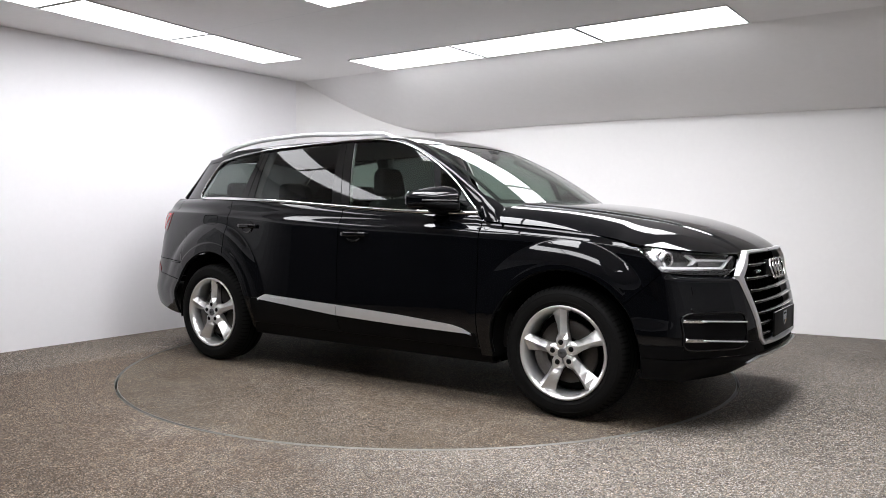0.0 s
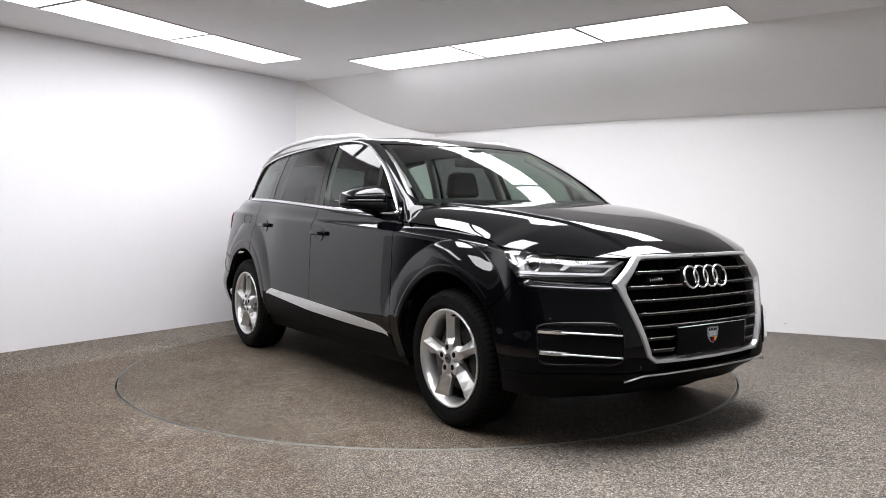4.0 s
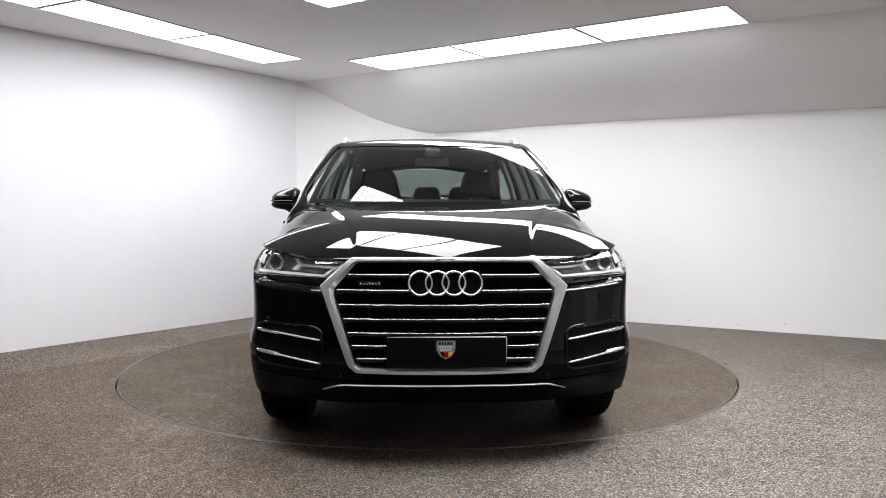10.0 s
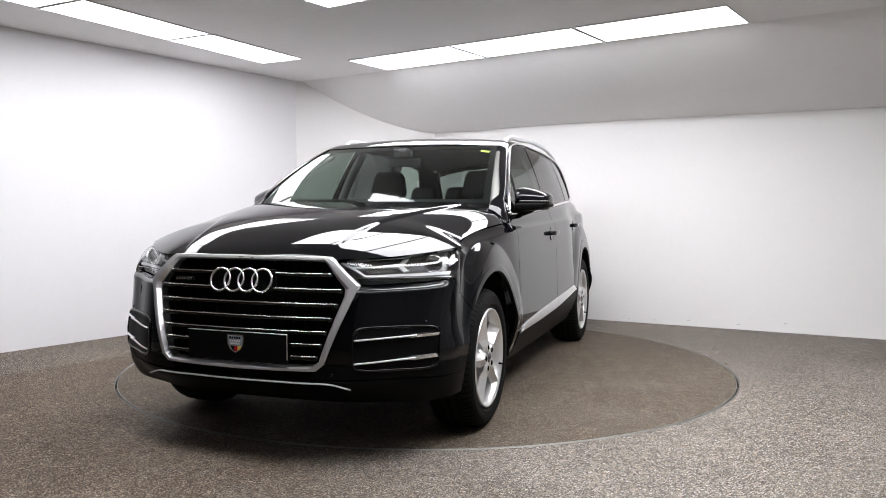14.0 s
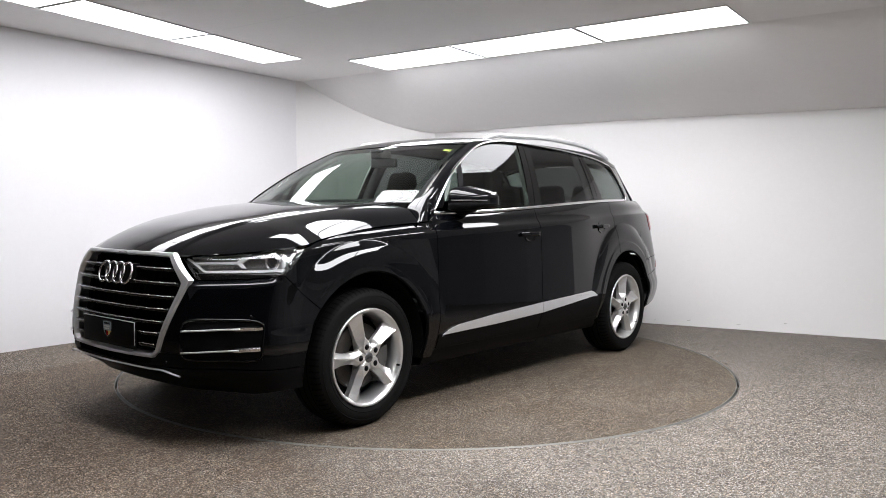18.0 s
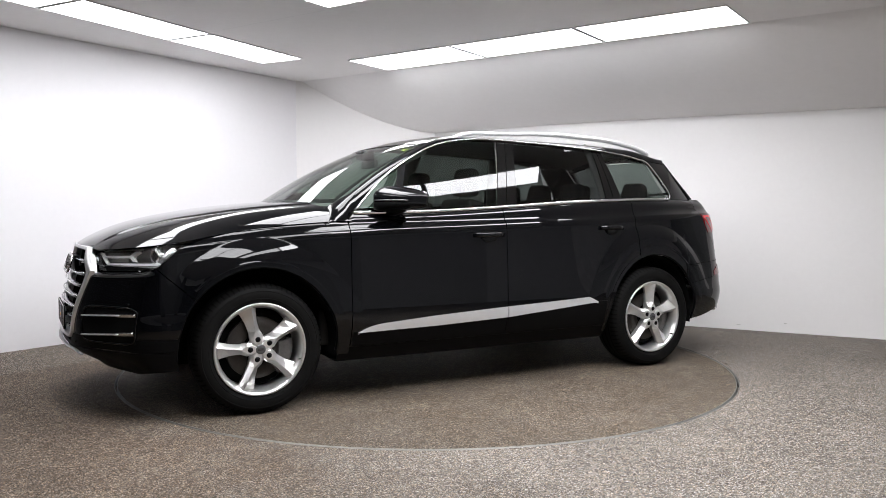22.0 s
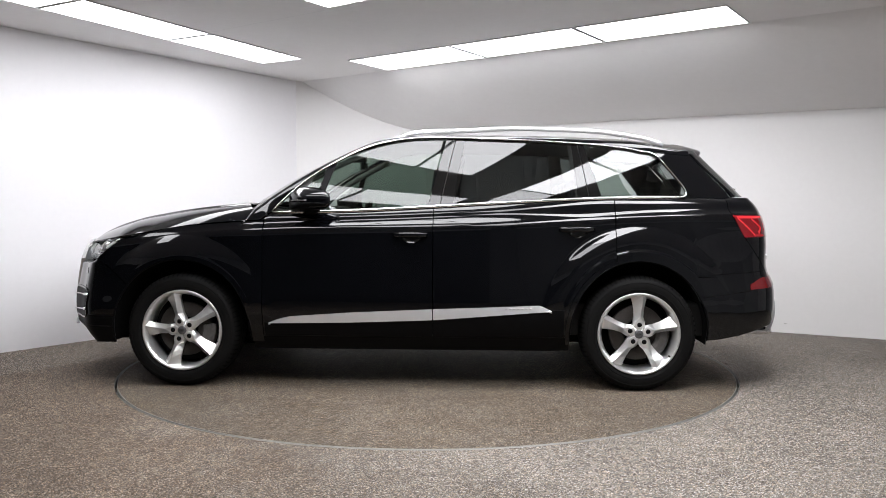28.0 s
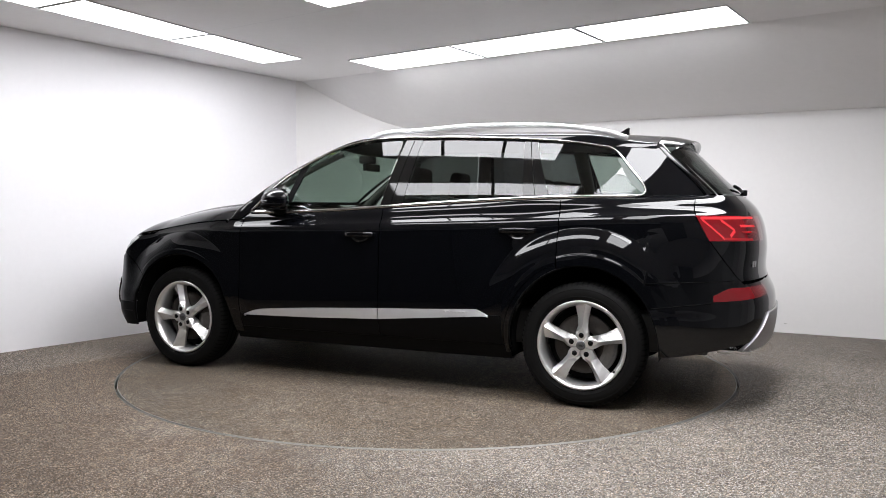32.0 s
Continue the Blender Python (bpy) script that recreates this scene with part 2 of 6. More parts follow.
def sheet_mesh(fn, ss, ts, thick=0.012, mirror=False, away=(0.2, 0.0, 0.75)):
    """A curved panel fn(s, t) with edges folded inwards by its thickness."""
    ns, nt_ = len(ss), len(ts)
    v = np.array([[fn(s, t) for t in ts] for s in ss], float)
    if mirror:
        v[..., 1] *= -1
    du, dv = np.gradient(v, axis=0), np.gradient(v, axis=1)
    nrm = np.cross(du, dv)
    nrm /= np.linalg.norm(nrm, axis=2, keepdims=True) + 1e-12
    if (nrm * (v - np.array(away))).sum() < 0:
        nrm, turn = -nrm, True
    else:
        turn = False
    verts = [tuple(p) for p in v.reshape(-1, 3)]
    idx = lambda i, j: i * nt_ + j
    faces = []
    for i in range(ns - 1):
        for j in range(nt_ - 1):
            q = (idx(i, j), idx(i + 1, j), idx(i + 1, j + 1), idx(i, j + 1))
            faces.append(q[::-1] if turn else q)
    if thick:
        loop = [(i, 0) for i in range(ns)] + [(ns - 1, j) for j in range(1, nt_)] + [(i, nt_ - 1) for i in range(ns - 2, -1, -1)] + [(0, j) for j in range(nt_ - 2, 0, -1)]
        base = len(verts)
        for i, j in loop:
            verts.append(tuple(v[i, j]))
            verts.append(tuple(v[i, j] - nrm[i, j] * thick))
        k = len(loop)
        for a in range(k):
            c = (a + 1) % k
            q = (base + 2 * a, base + 2 * a + 1, base + 2 * c + 1, base + 2 * c)
            faces.append(q[::-1] if turn else q)
    return mesh_of(verts, faces)


def spread(a, b, n):
    return [a + (b - a) * i / (n - 1) for i in range(n)]


def tube_mesh(points, ra, rb=None, sides=8, up=(0, 0, 1), closed=False, square=False):
    """A rod of elliptic (or squarish) section swept along points; ra sideways, rb along up."""
    rb = ra if rb is None else rb
    p = [Vector(q) for q in points]
    n = len(p)
    up = Vector(up)
    verts, faces = [], []
    for i in range(n):
        a = p[(i - 1) % n] if closed or i else p[0]
        b = p[(i + 1) % n] if closed or i < n - 1 else p[-1]
        d = (b - a).normalized()
        side = d.cross(up)
        side = side.normalized() if side.length > 1e-5 else Vector((0, 1, 0))
        top = side.cross(d).normalized()
        for k in range(sides):
            w = 2 * math.pi * (k + 0.5) / sides
            cw, sw = math.cos(w), math.sin(w)
            if square:
                q = max(abs(cw), abs(sw)) ** 0.75
                cw, sw = cw / q, sw / q
            verts.append(p[i] + side * (cw * ra) + top * (sw * rb))
    for i in range(n if closed else n - 1):
        for k in range(sides):
            a, b = i * sides, ((i + 1) % n) * sides
            faces.append((a + k, a + (k + 1) % sides, b + (k + 1) % sides, b + k))
    if not closed:
        faces.append(tuple(range(sides)))
        faces.append(tuple((n - 1) * sides + k for k in range(sides - 1, -1, -1)))
    bm = bmesh.new()
    me = mesh_of(verts, faces)
    bm.from_mesh(me)
    bpy.data.meshes.remove(me)
    return bm


def lathe(profile, steps=96, closed=False):
    """Turns (radius, y) points round the y axis."""
    verts, faces, n = [], [], len(profile)
    for i in range(steps):
        a = 2 * math.pi * i / steps
        verts += [(r * math.cos(a), y, r * math.sin(a)) for r, y in profile]
    for i in range(steps):
        for k in range(n if closed else n - 1):
            a, b, k2 = i * n, ((i + 1) % steps) * n, (k + 1) % n
            faces.append((a + k, a + k2, b + k2, b + k))
    bm = bmesh.new()
    me = mesh_of(verts, faces)
    bm.from_mesh(me)
    bpy.data.meshes.remove(me)
    return bm


def thing(name, label, category, group=""):
    return tagged(new(name), label, category, group)


# ---- the room ----
CEIL, TABLE_R = 2.64, 2.242
LEFT_DIR = (0.589, 0.808)
CORNER_A, CORNER_B = (-1.53, 3.03), (0.064, 3.275)
RIGHT_DIR = (0.877, -0.480)
LEFT_END = (CORNER_A[0] - LEFT_DIR[0] * 3.45, CORNER_A[1] - LEFT_DIR[1] * 3.45)
RIGHT_END = (CORNER_B[0] + RIGHT_DIR[0] * 8.4, CORNER_B[1] + RIGHT_DIR[1] * 8.4)
BACK_Y, DARK_H = -7.0, 1.95


def wall(name, a, b, h, material, label, out=0.15, foot=-0.05):
    """An upright wall of real thickness between two plan points; its face is the line a-b."""
    d = Vector((b[0] - a[0], b[1] - a[1]))
    n = Vector((-d.y, d.x)).normalized() * out
    pts = [a, b, (b[0] + n.x, b[1] + n.y), (a[0] + n.x, a[1] + n.y)]
    return tagged(part(name, prism(pts, foot, h), material), label, "wall", kind="structure")


def boards(letters, first, last, a, b, turned=False):
    """Unseen low wall boards; their greys, first tone to last, paint in light falloff."""
    n = len(letters)
    for i, letter in enumerate(letters):
        # light falling off along the wall is put into each board's tone
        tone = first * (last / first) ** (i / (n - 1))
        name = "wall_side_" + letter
        ends = [(mix(a[0], b[0], q / n), mix(a[1], b[1], q / n)) for q in (i, i + 1)]
        if turned:
            ends.reverse()
        wall(name, ends[0], ends[1], DARK_H, simple("falloff_board", (tone, tone, tone * 1.02), 0.8, grain=0.1, grain_scale=8), "unseen side wall board, its grey graded to imitate light falloff")


def build_room():
    wall("wall_left", LEFT_END, CORNER_A, CEIL + 0.1, LEFTPAINT, "smooth white painted studio wall, brightly lit")
    wall("wall_back", CORNER_A, CORNER_B, CEIL + 0.1, WALLPAINT, "short white painted studio wall between two corners")
    turn_r = (CORNER_B[0] + RIGHT_DIR[0] * 4.95, CORNER_B[1] + RIGHT_DIR[1] * 4.95)
    wall("wall_right", CORNER_B, turn_r, CEIL + 0.1, WALLPAINT, "low white painted studio wall with faint scuffs")
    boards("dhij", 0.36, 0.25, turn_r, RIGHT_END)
    wall("wall_side_g", turn_r, RIGHT_END, CEIL + 0.1, WALLPAINT, "white wall above the grey one", 0.15, DARK_H)
    far_l, far_m, far_n, far_r = (LEFT_END[0] - 2.0, BACK_Y), (0.25, BACK_Y), (0.95, BACK_Y), (6.6, -2.6)
    wall("wall_front_a", far_m, far_l, DARK_H, DARKWALL, "plain dark wall facing the turntable")
    # unseen pale upper wall, added to bounce light onto the ceiling
    wall("wall_front_b", far_m, far_l, CEIL + 0.1, GREYWALL, "unseen pale upper wall above the dark one, added to bounce light", 0.15, DARK_H)
    wall("wall_front_c", far_n, far_m, CEIL + 0.1, MIDWALL, "plain mid-grey wall facing the turntable")
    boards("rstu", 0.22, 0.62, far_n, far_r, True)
    wall("wall_front_d", far_r, far_n, CEIL + 0.1, GREYWALL, "plain pale wall above the grey boards", 0.15, DARK_H)
    turn_l = (LEFT_END[0] - LEFT_DIR[0] * 1.5, LEFT_END[1] - LEFT_DIR[1] * 1.5)
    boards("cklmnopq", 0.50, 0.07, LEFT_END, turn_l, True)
    # pale upper side walls, out of view, added for the same bounce
    wall("wall_side_e", turn_l, LEFT_END, CEIL + 0.1, GREYWALL, "unseen pale upper wall above the dark one, added to bounce light", 0.15, DARK_H)
    wall("wall_side_a", far_l, turn_l, DARK_H, DARKWALL, "plain dark side wall")
    wall("wall_side_f", far_l, turn_l, CEIL + 0.1, GREYWALL, "unseen pale upper wall above the dark one, added to bounce light", 0.15, DARK_H)
    wall("wall_side_b", RIGHT_END, far_r, CEIL + 0.1, GREYWALL, "plain pale side wall")
    # faint scuffs low on the right-hand wall
    right = bpy.data.objects["wall_right"]
    rnd = random.Random(11)
    n = Vector((-RIGHT_DIR[1], RIGHT_DIR[0])) * -0.0015
    for s, z, w, h in ((2.28, 0.05, 0.020, 0.010), (2.33, 0.035, 0.030, 0.008), (2.95, 0.06, 0.05, 0.008), (3.42, 0.05, 0.06, 0.007), (3.85, 0.09, 0.03, 0.012), (2.60, 0.04, 0.04, 0.006)):
        c = Vector(CORNER_B) + Vector(RIGHT_DIR) * s + n
        bm = bmesh.new()
        ring = []
        for i in range(12):
            a = 2 * math.pi * i / 12
            k = rnd.uniform(0.5, 1.2)
            q = c + Vector(RIGHT_DIR) * (0.5 * w * k * math.cos(a))
            ring.append(bm.verts.new((q.x, q.y, z + 0.5 * h * k * math.sin(a) + 0.1 * w * math.cos(a))))
        bm.faces.new(ring)
        part("scuff_mark", bm, SCUFF, right)
    # floor: one sheet with a round hole for the turntable
    n = 128
    ring = [(math.cos(2 * math.pi * i / n), math.sin(2 * math.pi * i / n)) for i in range(n)]
    v, f = [], []
    for r, z in ((TABLE_R + 0.012, -0.06), (TABLE_R + 0.012, -0.004), (TABLE_R + 0.016, 0.0), (3.2, 0.0), (16.0, 0.0)):
        v += [(c * r, s * r, z) for c, s in ring]
    for k in range(4):
        for i in range(n):
            j = (i + 1) % n
            f.append((k * n + i, (k + 1) * n + i, (k + 1) * n + j, k * n + j))
    v.append((0, 0, -0.06))
    f += [(len(v) - 1, i, (i + 1) % n) for i in range(n)]
    tagged(part("floor", mesh_of(v, f, False), FLOOR), "grey-brown resin-bound gravel floor with darker stains", "floor", kind="structure")
    bm = lathe([(TABLE_R + 0.0085, -0.045), (TABLE_R + 0.0085, 0.0012), (TABLE_R + 0.0112, 0.0012), (TABLE_R + 0.0112, -0.045)], 160, True)
    bmesh.ops.rotate(bm, verts=bm.verts, cent=(0, 0, 0), matrix=Matrix.Rotation(math.pi / 2, 3, "X"))
    part("floor_ring", bm, EDGE, bpy.data.objects["floor"], "thin steel ring round the turntable pit")
    # flat ceiling with its fall along the right-hand row of lamps
    e0 = Vector((-1.575, 3.125))
    d = Vector((0.805, -0.593))
    e1 = e0 + d * 13
    flat = [(e0.x, e0.y), (-7.5, e0.y), (-7.5, BACK_Y - 0.3), (e1.x, BACK_Y - 0.3), (e1.x, e1.y)]
    w0, w1 = Vector(CORNER_B) + Vector((0.0, 0.02)), Vector(RIGHT_END)
    bm = prism(flat[::-1], CEIL, CEIL + 0.12)
    verts, faces, k = [], [], 16
    for j in range(25):
        q = j / 24
        a, b = e0.lerp(e1, q), w0.lerp(w1, q)
        for i in range(k + 1):
            s = i / k
            p = a.lerp(b, s)
            verts.append((p.x, p.y, CEIL - (CEIL - mix(2.08, 2.118, step(-0.05, 0.3, q))) * (1 - (1 - s) ** mix(1.75, 1.30, step(0.0, 0.16, q)))))
    for j in range(24):
        for i in range(k):
            a = j * (k + 1) + i
            faces.append((a, a + 1, a + k + 2, a + k + 1))
    me = mesh_of(verts, faces)
    bm.from_mesh(me)
    tagged(part("ceiling", bm, CEILPAINT), "pale grey ceiling that curves down to the low wall", "ceiling", kind="structure")


def light_panel(corner, along, across, length=1.2, width=0.6, glow=None):
    """A flat lit ceiling panel in a thin frame, from one corner."""
    a, b = Vector(along).normalized(), Vector(across).normalized()
    c = Vector(corner)
    root = thing("ceiling_light", "flat white glowing light panel set in the ceiling", "ceiling light", "ceiling light panels")
    mid = c + a * length / 2 + b * width / 2
    root.matrix_world = Matrix.Translation((mid.x, mid.y, CEIL)) @ Matrix.Rotation(math.atan2(a.y, a.x), 4, "Z")
    hl, hw, t = length / 2, width / 2, 0.009
    part("diffuser", box_bm(-hl + t, hl - t, -hw + t, hw - t, -0.008, 0.02), glow or DIFFUSER, root, "glowing white diffuser")
    for s in (-1, 1):
        part("frame_bar", box_bm(-hl, hl, s * hw - t * (s > 0), s * hw + t * (s < 0), -0.010, 0.01, 0.002), PANELFRAME, root)
        part("frame_bar", box_bm(s * hl - t * (s > 0), s * hl + t * (s < 0), -hw + t, hw - t, -0.010, 0.01, 0.002), PANELFRAME, root)


def build_lights():
    """A rectangular frame of panels round the turntable with a block of three in its middle."""
    d, n = Vector((0.805, -0.593)), Vector((0.593, 0.805))
    start = Vector((-0.80, 1.735))
    for i in range(3):
        light_panel(start + d * (1.215 * i), d, n, 1.19, 0.62, DIFFUSER_BACK)
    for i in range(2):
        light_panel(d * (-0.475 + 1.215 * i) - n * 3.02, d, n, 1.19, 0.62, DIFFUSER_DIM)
    for i in range(3):
        light_panel(Vector((-0.735, -0.27)) + d * (0.61 * i) - n * 0.92, d, n, 0.595, 0.92)
    l, m = Vector((-0.495, -0.869)), Vector((-0.869, 0.495))
    start = Vector((-1.235, 1.66))
    for i in range(3):
        light_panel(start + l * (1.215 * i), l, m, 1.19, 0.50, DIFFUSER_SOFT)
    for i in range(3):
        light_panel(d * 2.19 + n * (0.62 - 1.215 * i), -n, d, 1.19, 0.60, DIFFUSER_SIDE if i < 2 else DIFFUSER_BACK)


def build_marks():
    """A ceiling joint, and bits of litter on the floor."""
    bm = bmesh.new()
    (x0, y0), (x1, y1) = (-1.70, 0.48), (-0.72, -0.205)
    dx, dy = x1 - x0, y1 - y0
    k = 0.0015 / math.hypot(dx, dy)
    q = [bm.verts.new((x + a * dy * k, y - a * dx * k, CEIL - 0.002)) for x, y in ((x0, y0), (x1, y1)) for a in (-1, 1)]
    bm.faces.new((q[0], q[1], q[3], q[2]))
    tagged(part("ceiling_joint", bm, PANELFRAME), "thin filled joint in the ceiling boards", "joint", kind="structure")
    rnd = random.Random(5)
    for x, y, r in ((-1.72, -2.90, 0.022), (3.35, 0.05, 0.030), (2.28, -0.10, 0.016), (-2.95, -1.55, 0.016), (-1.15, -3.30, 0.010)):
        bm = bmesh.new()
        n = 9
        low = [bm.verts.new((x + r * rnd.uniform(0.5, 1.3) * math.cos(6.283 * i / n), y + 0.6 * r * rnd.uniform(0.5, 1.3) * math.sin(6.283 * i / n), 0.0005)) for i in range(n)]
        top = bm.verts.new((x, y, 0.005))
        for i in range(n):
            bm.faces.new((low[i], low[(i + 1) % n], top))
        tagged(part("litter", bm, DIRT), "small dark flake of dirt lying on the floor", "dirt", "bits of dirt on the floor")


SCUFF = simple("wall_scuff", (0.62, 0.61, 0.59), 0.7, grain=0.08, grain_scale=60)
DIRT = simple("dirt_flake", (0.02, 0.015, 0.011), 0.9, grain=0.3, grain_scale=200)
build_room()
build_lights()
build_marks()
TURN = [-35.56, -40.61, -45.84, -51.11, -56.25, -61.17, -66.47, -71.93, -77.4, -82.89, -88.41, -93.93, -99.48, -105.05, -110.58, -115.79, -120.46, -125.58, -130.92, -136.32, -141.71, -146.99, -152.1, -157.22, -162.34, -167.33, -172.43, -177.87, -183.09, -188.28, -193.57, -198.87, -204.3]

# ---- turntable ----
def build_turntable():
    root = thing("turntable", "round gravel-topped vehicle turntable, flush with the floor, thin steel edge", "turntable")
    n = 160
    ring = [(math.cos(2 * math.pi * i / n), math.sin(2 * math.pi * i / n)) for i in range(n)]
    r = TABLE_R - 0.010
    v = [(0, 0, 0)] + [(c * r, s * r, 0) for c, s in ring] + [(c * r, s * r, -0.045) for c, s in ring]
    f = [(0, 1 + i, 1 + (i + 1) % n) for i in range(n)] + [(1 + i, 1 + n + i, 1 + n + (i + 1) % n, 1 + (i + 1) % n) for i in range(n)]
    part("deck", mesh_of(v, f, False), DECK, root, "gravel-covered round deck")
    prof = [(r + 0.0005, -0.045), (r + 0.0005, 0.0010), (r + 0.0035, 0.0010), (r + 0.0035, -0.045)]
    bm = lathe(prof, n, True)
    bmesh.ops.rotate(bm, verts=bm.verts, cent=(0, 0, 0), matrix=Matrix.Rotation(math.pi / 2, 3, "X"))
    part("edge_trim", bm, EDGE, root, "thin worn steel edge")
    return root


TURNTABLE = build_turntable()

# ---- the car: body surfaces, x forward, y to its left, z up ----
HUB_X, HUB_Z, TYRE_R = 1.497, 0.374, 0.374
ARCH = {1: (0.462, 0.472), -1: (0.448, 0.474)}

_px = [2.44, 2.457, 2.465, 2.457, 2.44, 2.380, 2.250, 2.118, 1.93, 1.65, 1.30, 0.80, 0.0, -0.80, -1.35, -1.70, -1.95, -2.12, -2.255, -2.385, -2.475, -2.525, -2.545, -2.55, -2.545, -2.525]
_py = [-0.4, -0.2, 0.0, 0.20, 0.40, 0.58, 0.765, 0.922, 0.958, 0.968, 0.972, 0.974, 0.976, 0.974, 0.970, 0.966, 0.948, 0.915, 0.872, 0.785, 0.62, 0.39, 0.20, 0.0, -0.20, -0.39]
_u = np.concatenate([[0], np.cumsum(np.hypot(np.diff(_px), np.diff(_py)))])
_u -= _u[2]
U_END = float(_u[-3])
plan_x, plan_y = cubic(_u, _px), cubic(_u, _py)
_tu = np.linspace(0, U_END, 1500)
_tx, _ty = np.array([plan_x(q) for q in _tu]), np.array([plan_y(q) for q in _tu])


def u_of_x(x):
    return float(np.interp(-x, -_tx, _tu))


def u_of_y(y, front=True):
    """Plan parameter at half-width y, on the nose or on the tail."""
    if front:
        k = int(np.argmax(_ty > 0.955))
        return float(np.interp(y, _ty[:k], _tu[:k]))
    k = len(_ty) - int(np.argmax(_ty[::-1] > 0.955))
    return float(np.interp(y, _ty[k:][::-1], _tu[k:][::-1]))


crease_z = cubic([2.1, 1.93, 1.60, 1.19, 0.945, 0.446, -0.07, -0.54, -1.08, -1.36, -1.60, -2.13, -2.4], [0.950, 0.968, 1.003, 1.037, 1.053, 1.069, 1.082, 1.096, 1.114, 1.128, 1.138, 1.149, 1.15])


def shut_z(x):
    """The joint between bonnet and front wing, above the crease."""
    return crease_z(x) + mix(0.014, 0.050, step(1.95, 1.50, x))


belt_z = cubic([1.2, 0.9, 0.4, -0.17, -0.8, -1.355, -1.85, -2.2, -2.5], [1.15, 1.153, 1.163, 1.193, 1.230, 1.253, 1.26, 1.262, 1.26])
belt_y = cubic([1.2, 0.905, 0.4, -0.5, -1.1, -1.6, -1.86, -2.1, -2.3], [0.872, 0.884, 0.890, 0.885, 0.860, 0.802, 0.752, 0.69, 0.62])
in_front = cubic([0.16, 0.22, 0.30, 0.38, 0.48, 0.58, 0.70, 0.80, 0.86, 0.95, 1.02], [0.22, 0.12, 0.035, 0.004, 0.0, 0.002, 0.022, 0.046, 0.062, 0.098, 0.15])
in_side = cubic([0.20, 0.25, 0.30, 0.36, 0.42, 0.47, 0.54, 0.62, 0.75, 0.90, 1.00, 1.10], [0.115, 0.090, 0.062, 0.034, 0.012, 0.000, -0.005, -0.004, 0.000, 0.007, 0.012, 0.017])
in_rear = cubic([0.18, 0.25, 0.33, 0.44, 0.60, 0.68, 0.76, 0.93, 1.03, 1.147, 1.24, 1.28], [0.28, 0.16, 0.060, 0.012, 0.0, 0.012, 0.050, 0.058, 0.066, 0.10, 0.17, 0.22])


out_side = cubic([0.50, 0.54, 0.62, 0.75, 0.90, 1.00, 1.10], [-0.002, 0.006, 0.016, 0.017, 0.012, 0.008, 0.004])


# flared arches: margin of the opening at which the flare begins, its height and run, and the edge of the moulding
FLARE = {1: (1.340, 0.056, 0.36, 1.075), -1: (1.468, 0.026, 0.25, 1.145)}


def flare(x, z):
    """How far the wheel arches push the side in above them and out round them."""
    out = 0.0
    for s in (1, -1):
        edge, amp, run, lip = FLARE[s]
        dx = x - s * HUB_X
        if abs(dx) > 1.05:
            continue
        q = math.hypot(dx / ARCH[s][0], (z - HUB_Z) / ARCH[s][1])
        near = step(0.50, 0.80, z)
        if s > 0:
            near *= step(0.98, 1.68, x) * step(2.06, 1.74, x)
        else:
            near *= math.exp(-((dx / 0.58) ** 4))
        e = min(max((edge - q) / run, 0.0), 1.0)
        rise = 1 - (1 - e) ** 2
        out += near * amp * (1 - rise) - (0.018 * step(2.0, 1.8, x) if s > 0 else 0.006) * step(0.42, 0.60, z) * rise
        out -= (0.002 if s > 0 else 0.0045) * step(lip + 0.012, lip - 0.018, q) * step(0.34, 0.50, z)
    return out


def lower(u, z):
    """The lower body: plan outline pulled in by a height profile."""
    x, y = plan_x(u), plan_y(u)
    dx, dy = plan_x(u + 1e-3) - plan_x(u - 1e-3), plan_y(u + 1e-3) - plan_y(u - 1e-3)
    k = math.hypot(dx, dy)
    nx, ny = dy / k, -dx / k
    wf, wr = (nx * nx if nx > 0 else 0.0), (nx * nx if nx < 0 else 0.0)
    ws = max(0.0, 1 - wf - wr)
    cz = crease_z(x)
    inset = wf * in_front(z) + wr * in_rear(z)
    side = in_side(min(z, 1.05))
    doorly = step(1.30, 0.90, x) * step(-1.75, -1.05, x)
    side = mix(side, out_side(min(z, 1.05)), (1 - doorly) * step(0.50, 0.62, z))
    if x > 1.75 and z < 0.47:
        side *= mix(1.0, 0.35, step(1.75, 1.95, x))
    d = z - cz
    # rolled edge just below the crease
    roll = 0.055
    if d > -roll:
        side += 0.012 * (min(d, 0.0) / roll + 1) ** 2
    side += 0.034 * step(0.72, 1.10, z) * step(-0.6, -1.7, x) + 0.045 * step(0.70, 1.15, z) * step(-1.6, -2.2, x)
    side += 0.010 * step(0.80, 0.97, z) * step(1.5, 2.0, x)
    side += flare(x, z)
    if d > 0:
        if x < 1.0:
            h = max(belt_z(x) - cz, 0.03)
            k = min(d / h, 1.0)
            k += SHOULDER * math.sin(2 * math.pi * k) / (2 * math.pi)
            side = side * (1 - k) + (plan_y(u) - belt_y(x)) * k
        else:
            side += 0.95 * d - 7.0 * d * d
    inset += ws * side
    return x - nx * inset, y - ny * inset, z


SHOULDER = 0.62


def green_y(x, z):
    """Half-width of the glasshouse at a height."""
    d = z - belt_z(x)
    return belt_y(x) - 0.250 * d - 0.350 * d * d - 0.40 * max(0.0, -1.66 - x) ** 2 * step(1.10, 1.62, z)


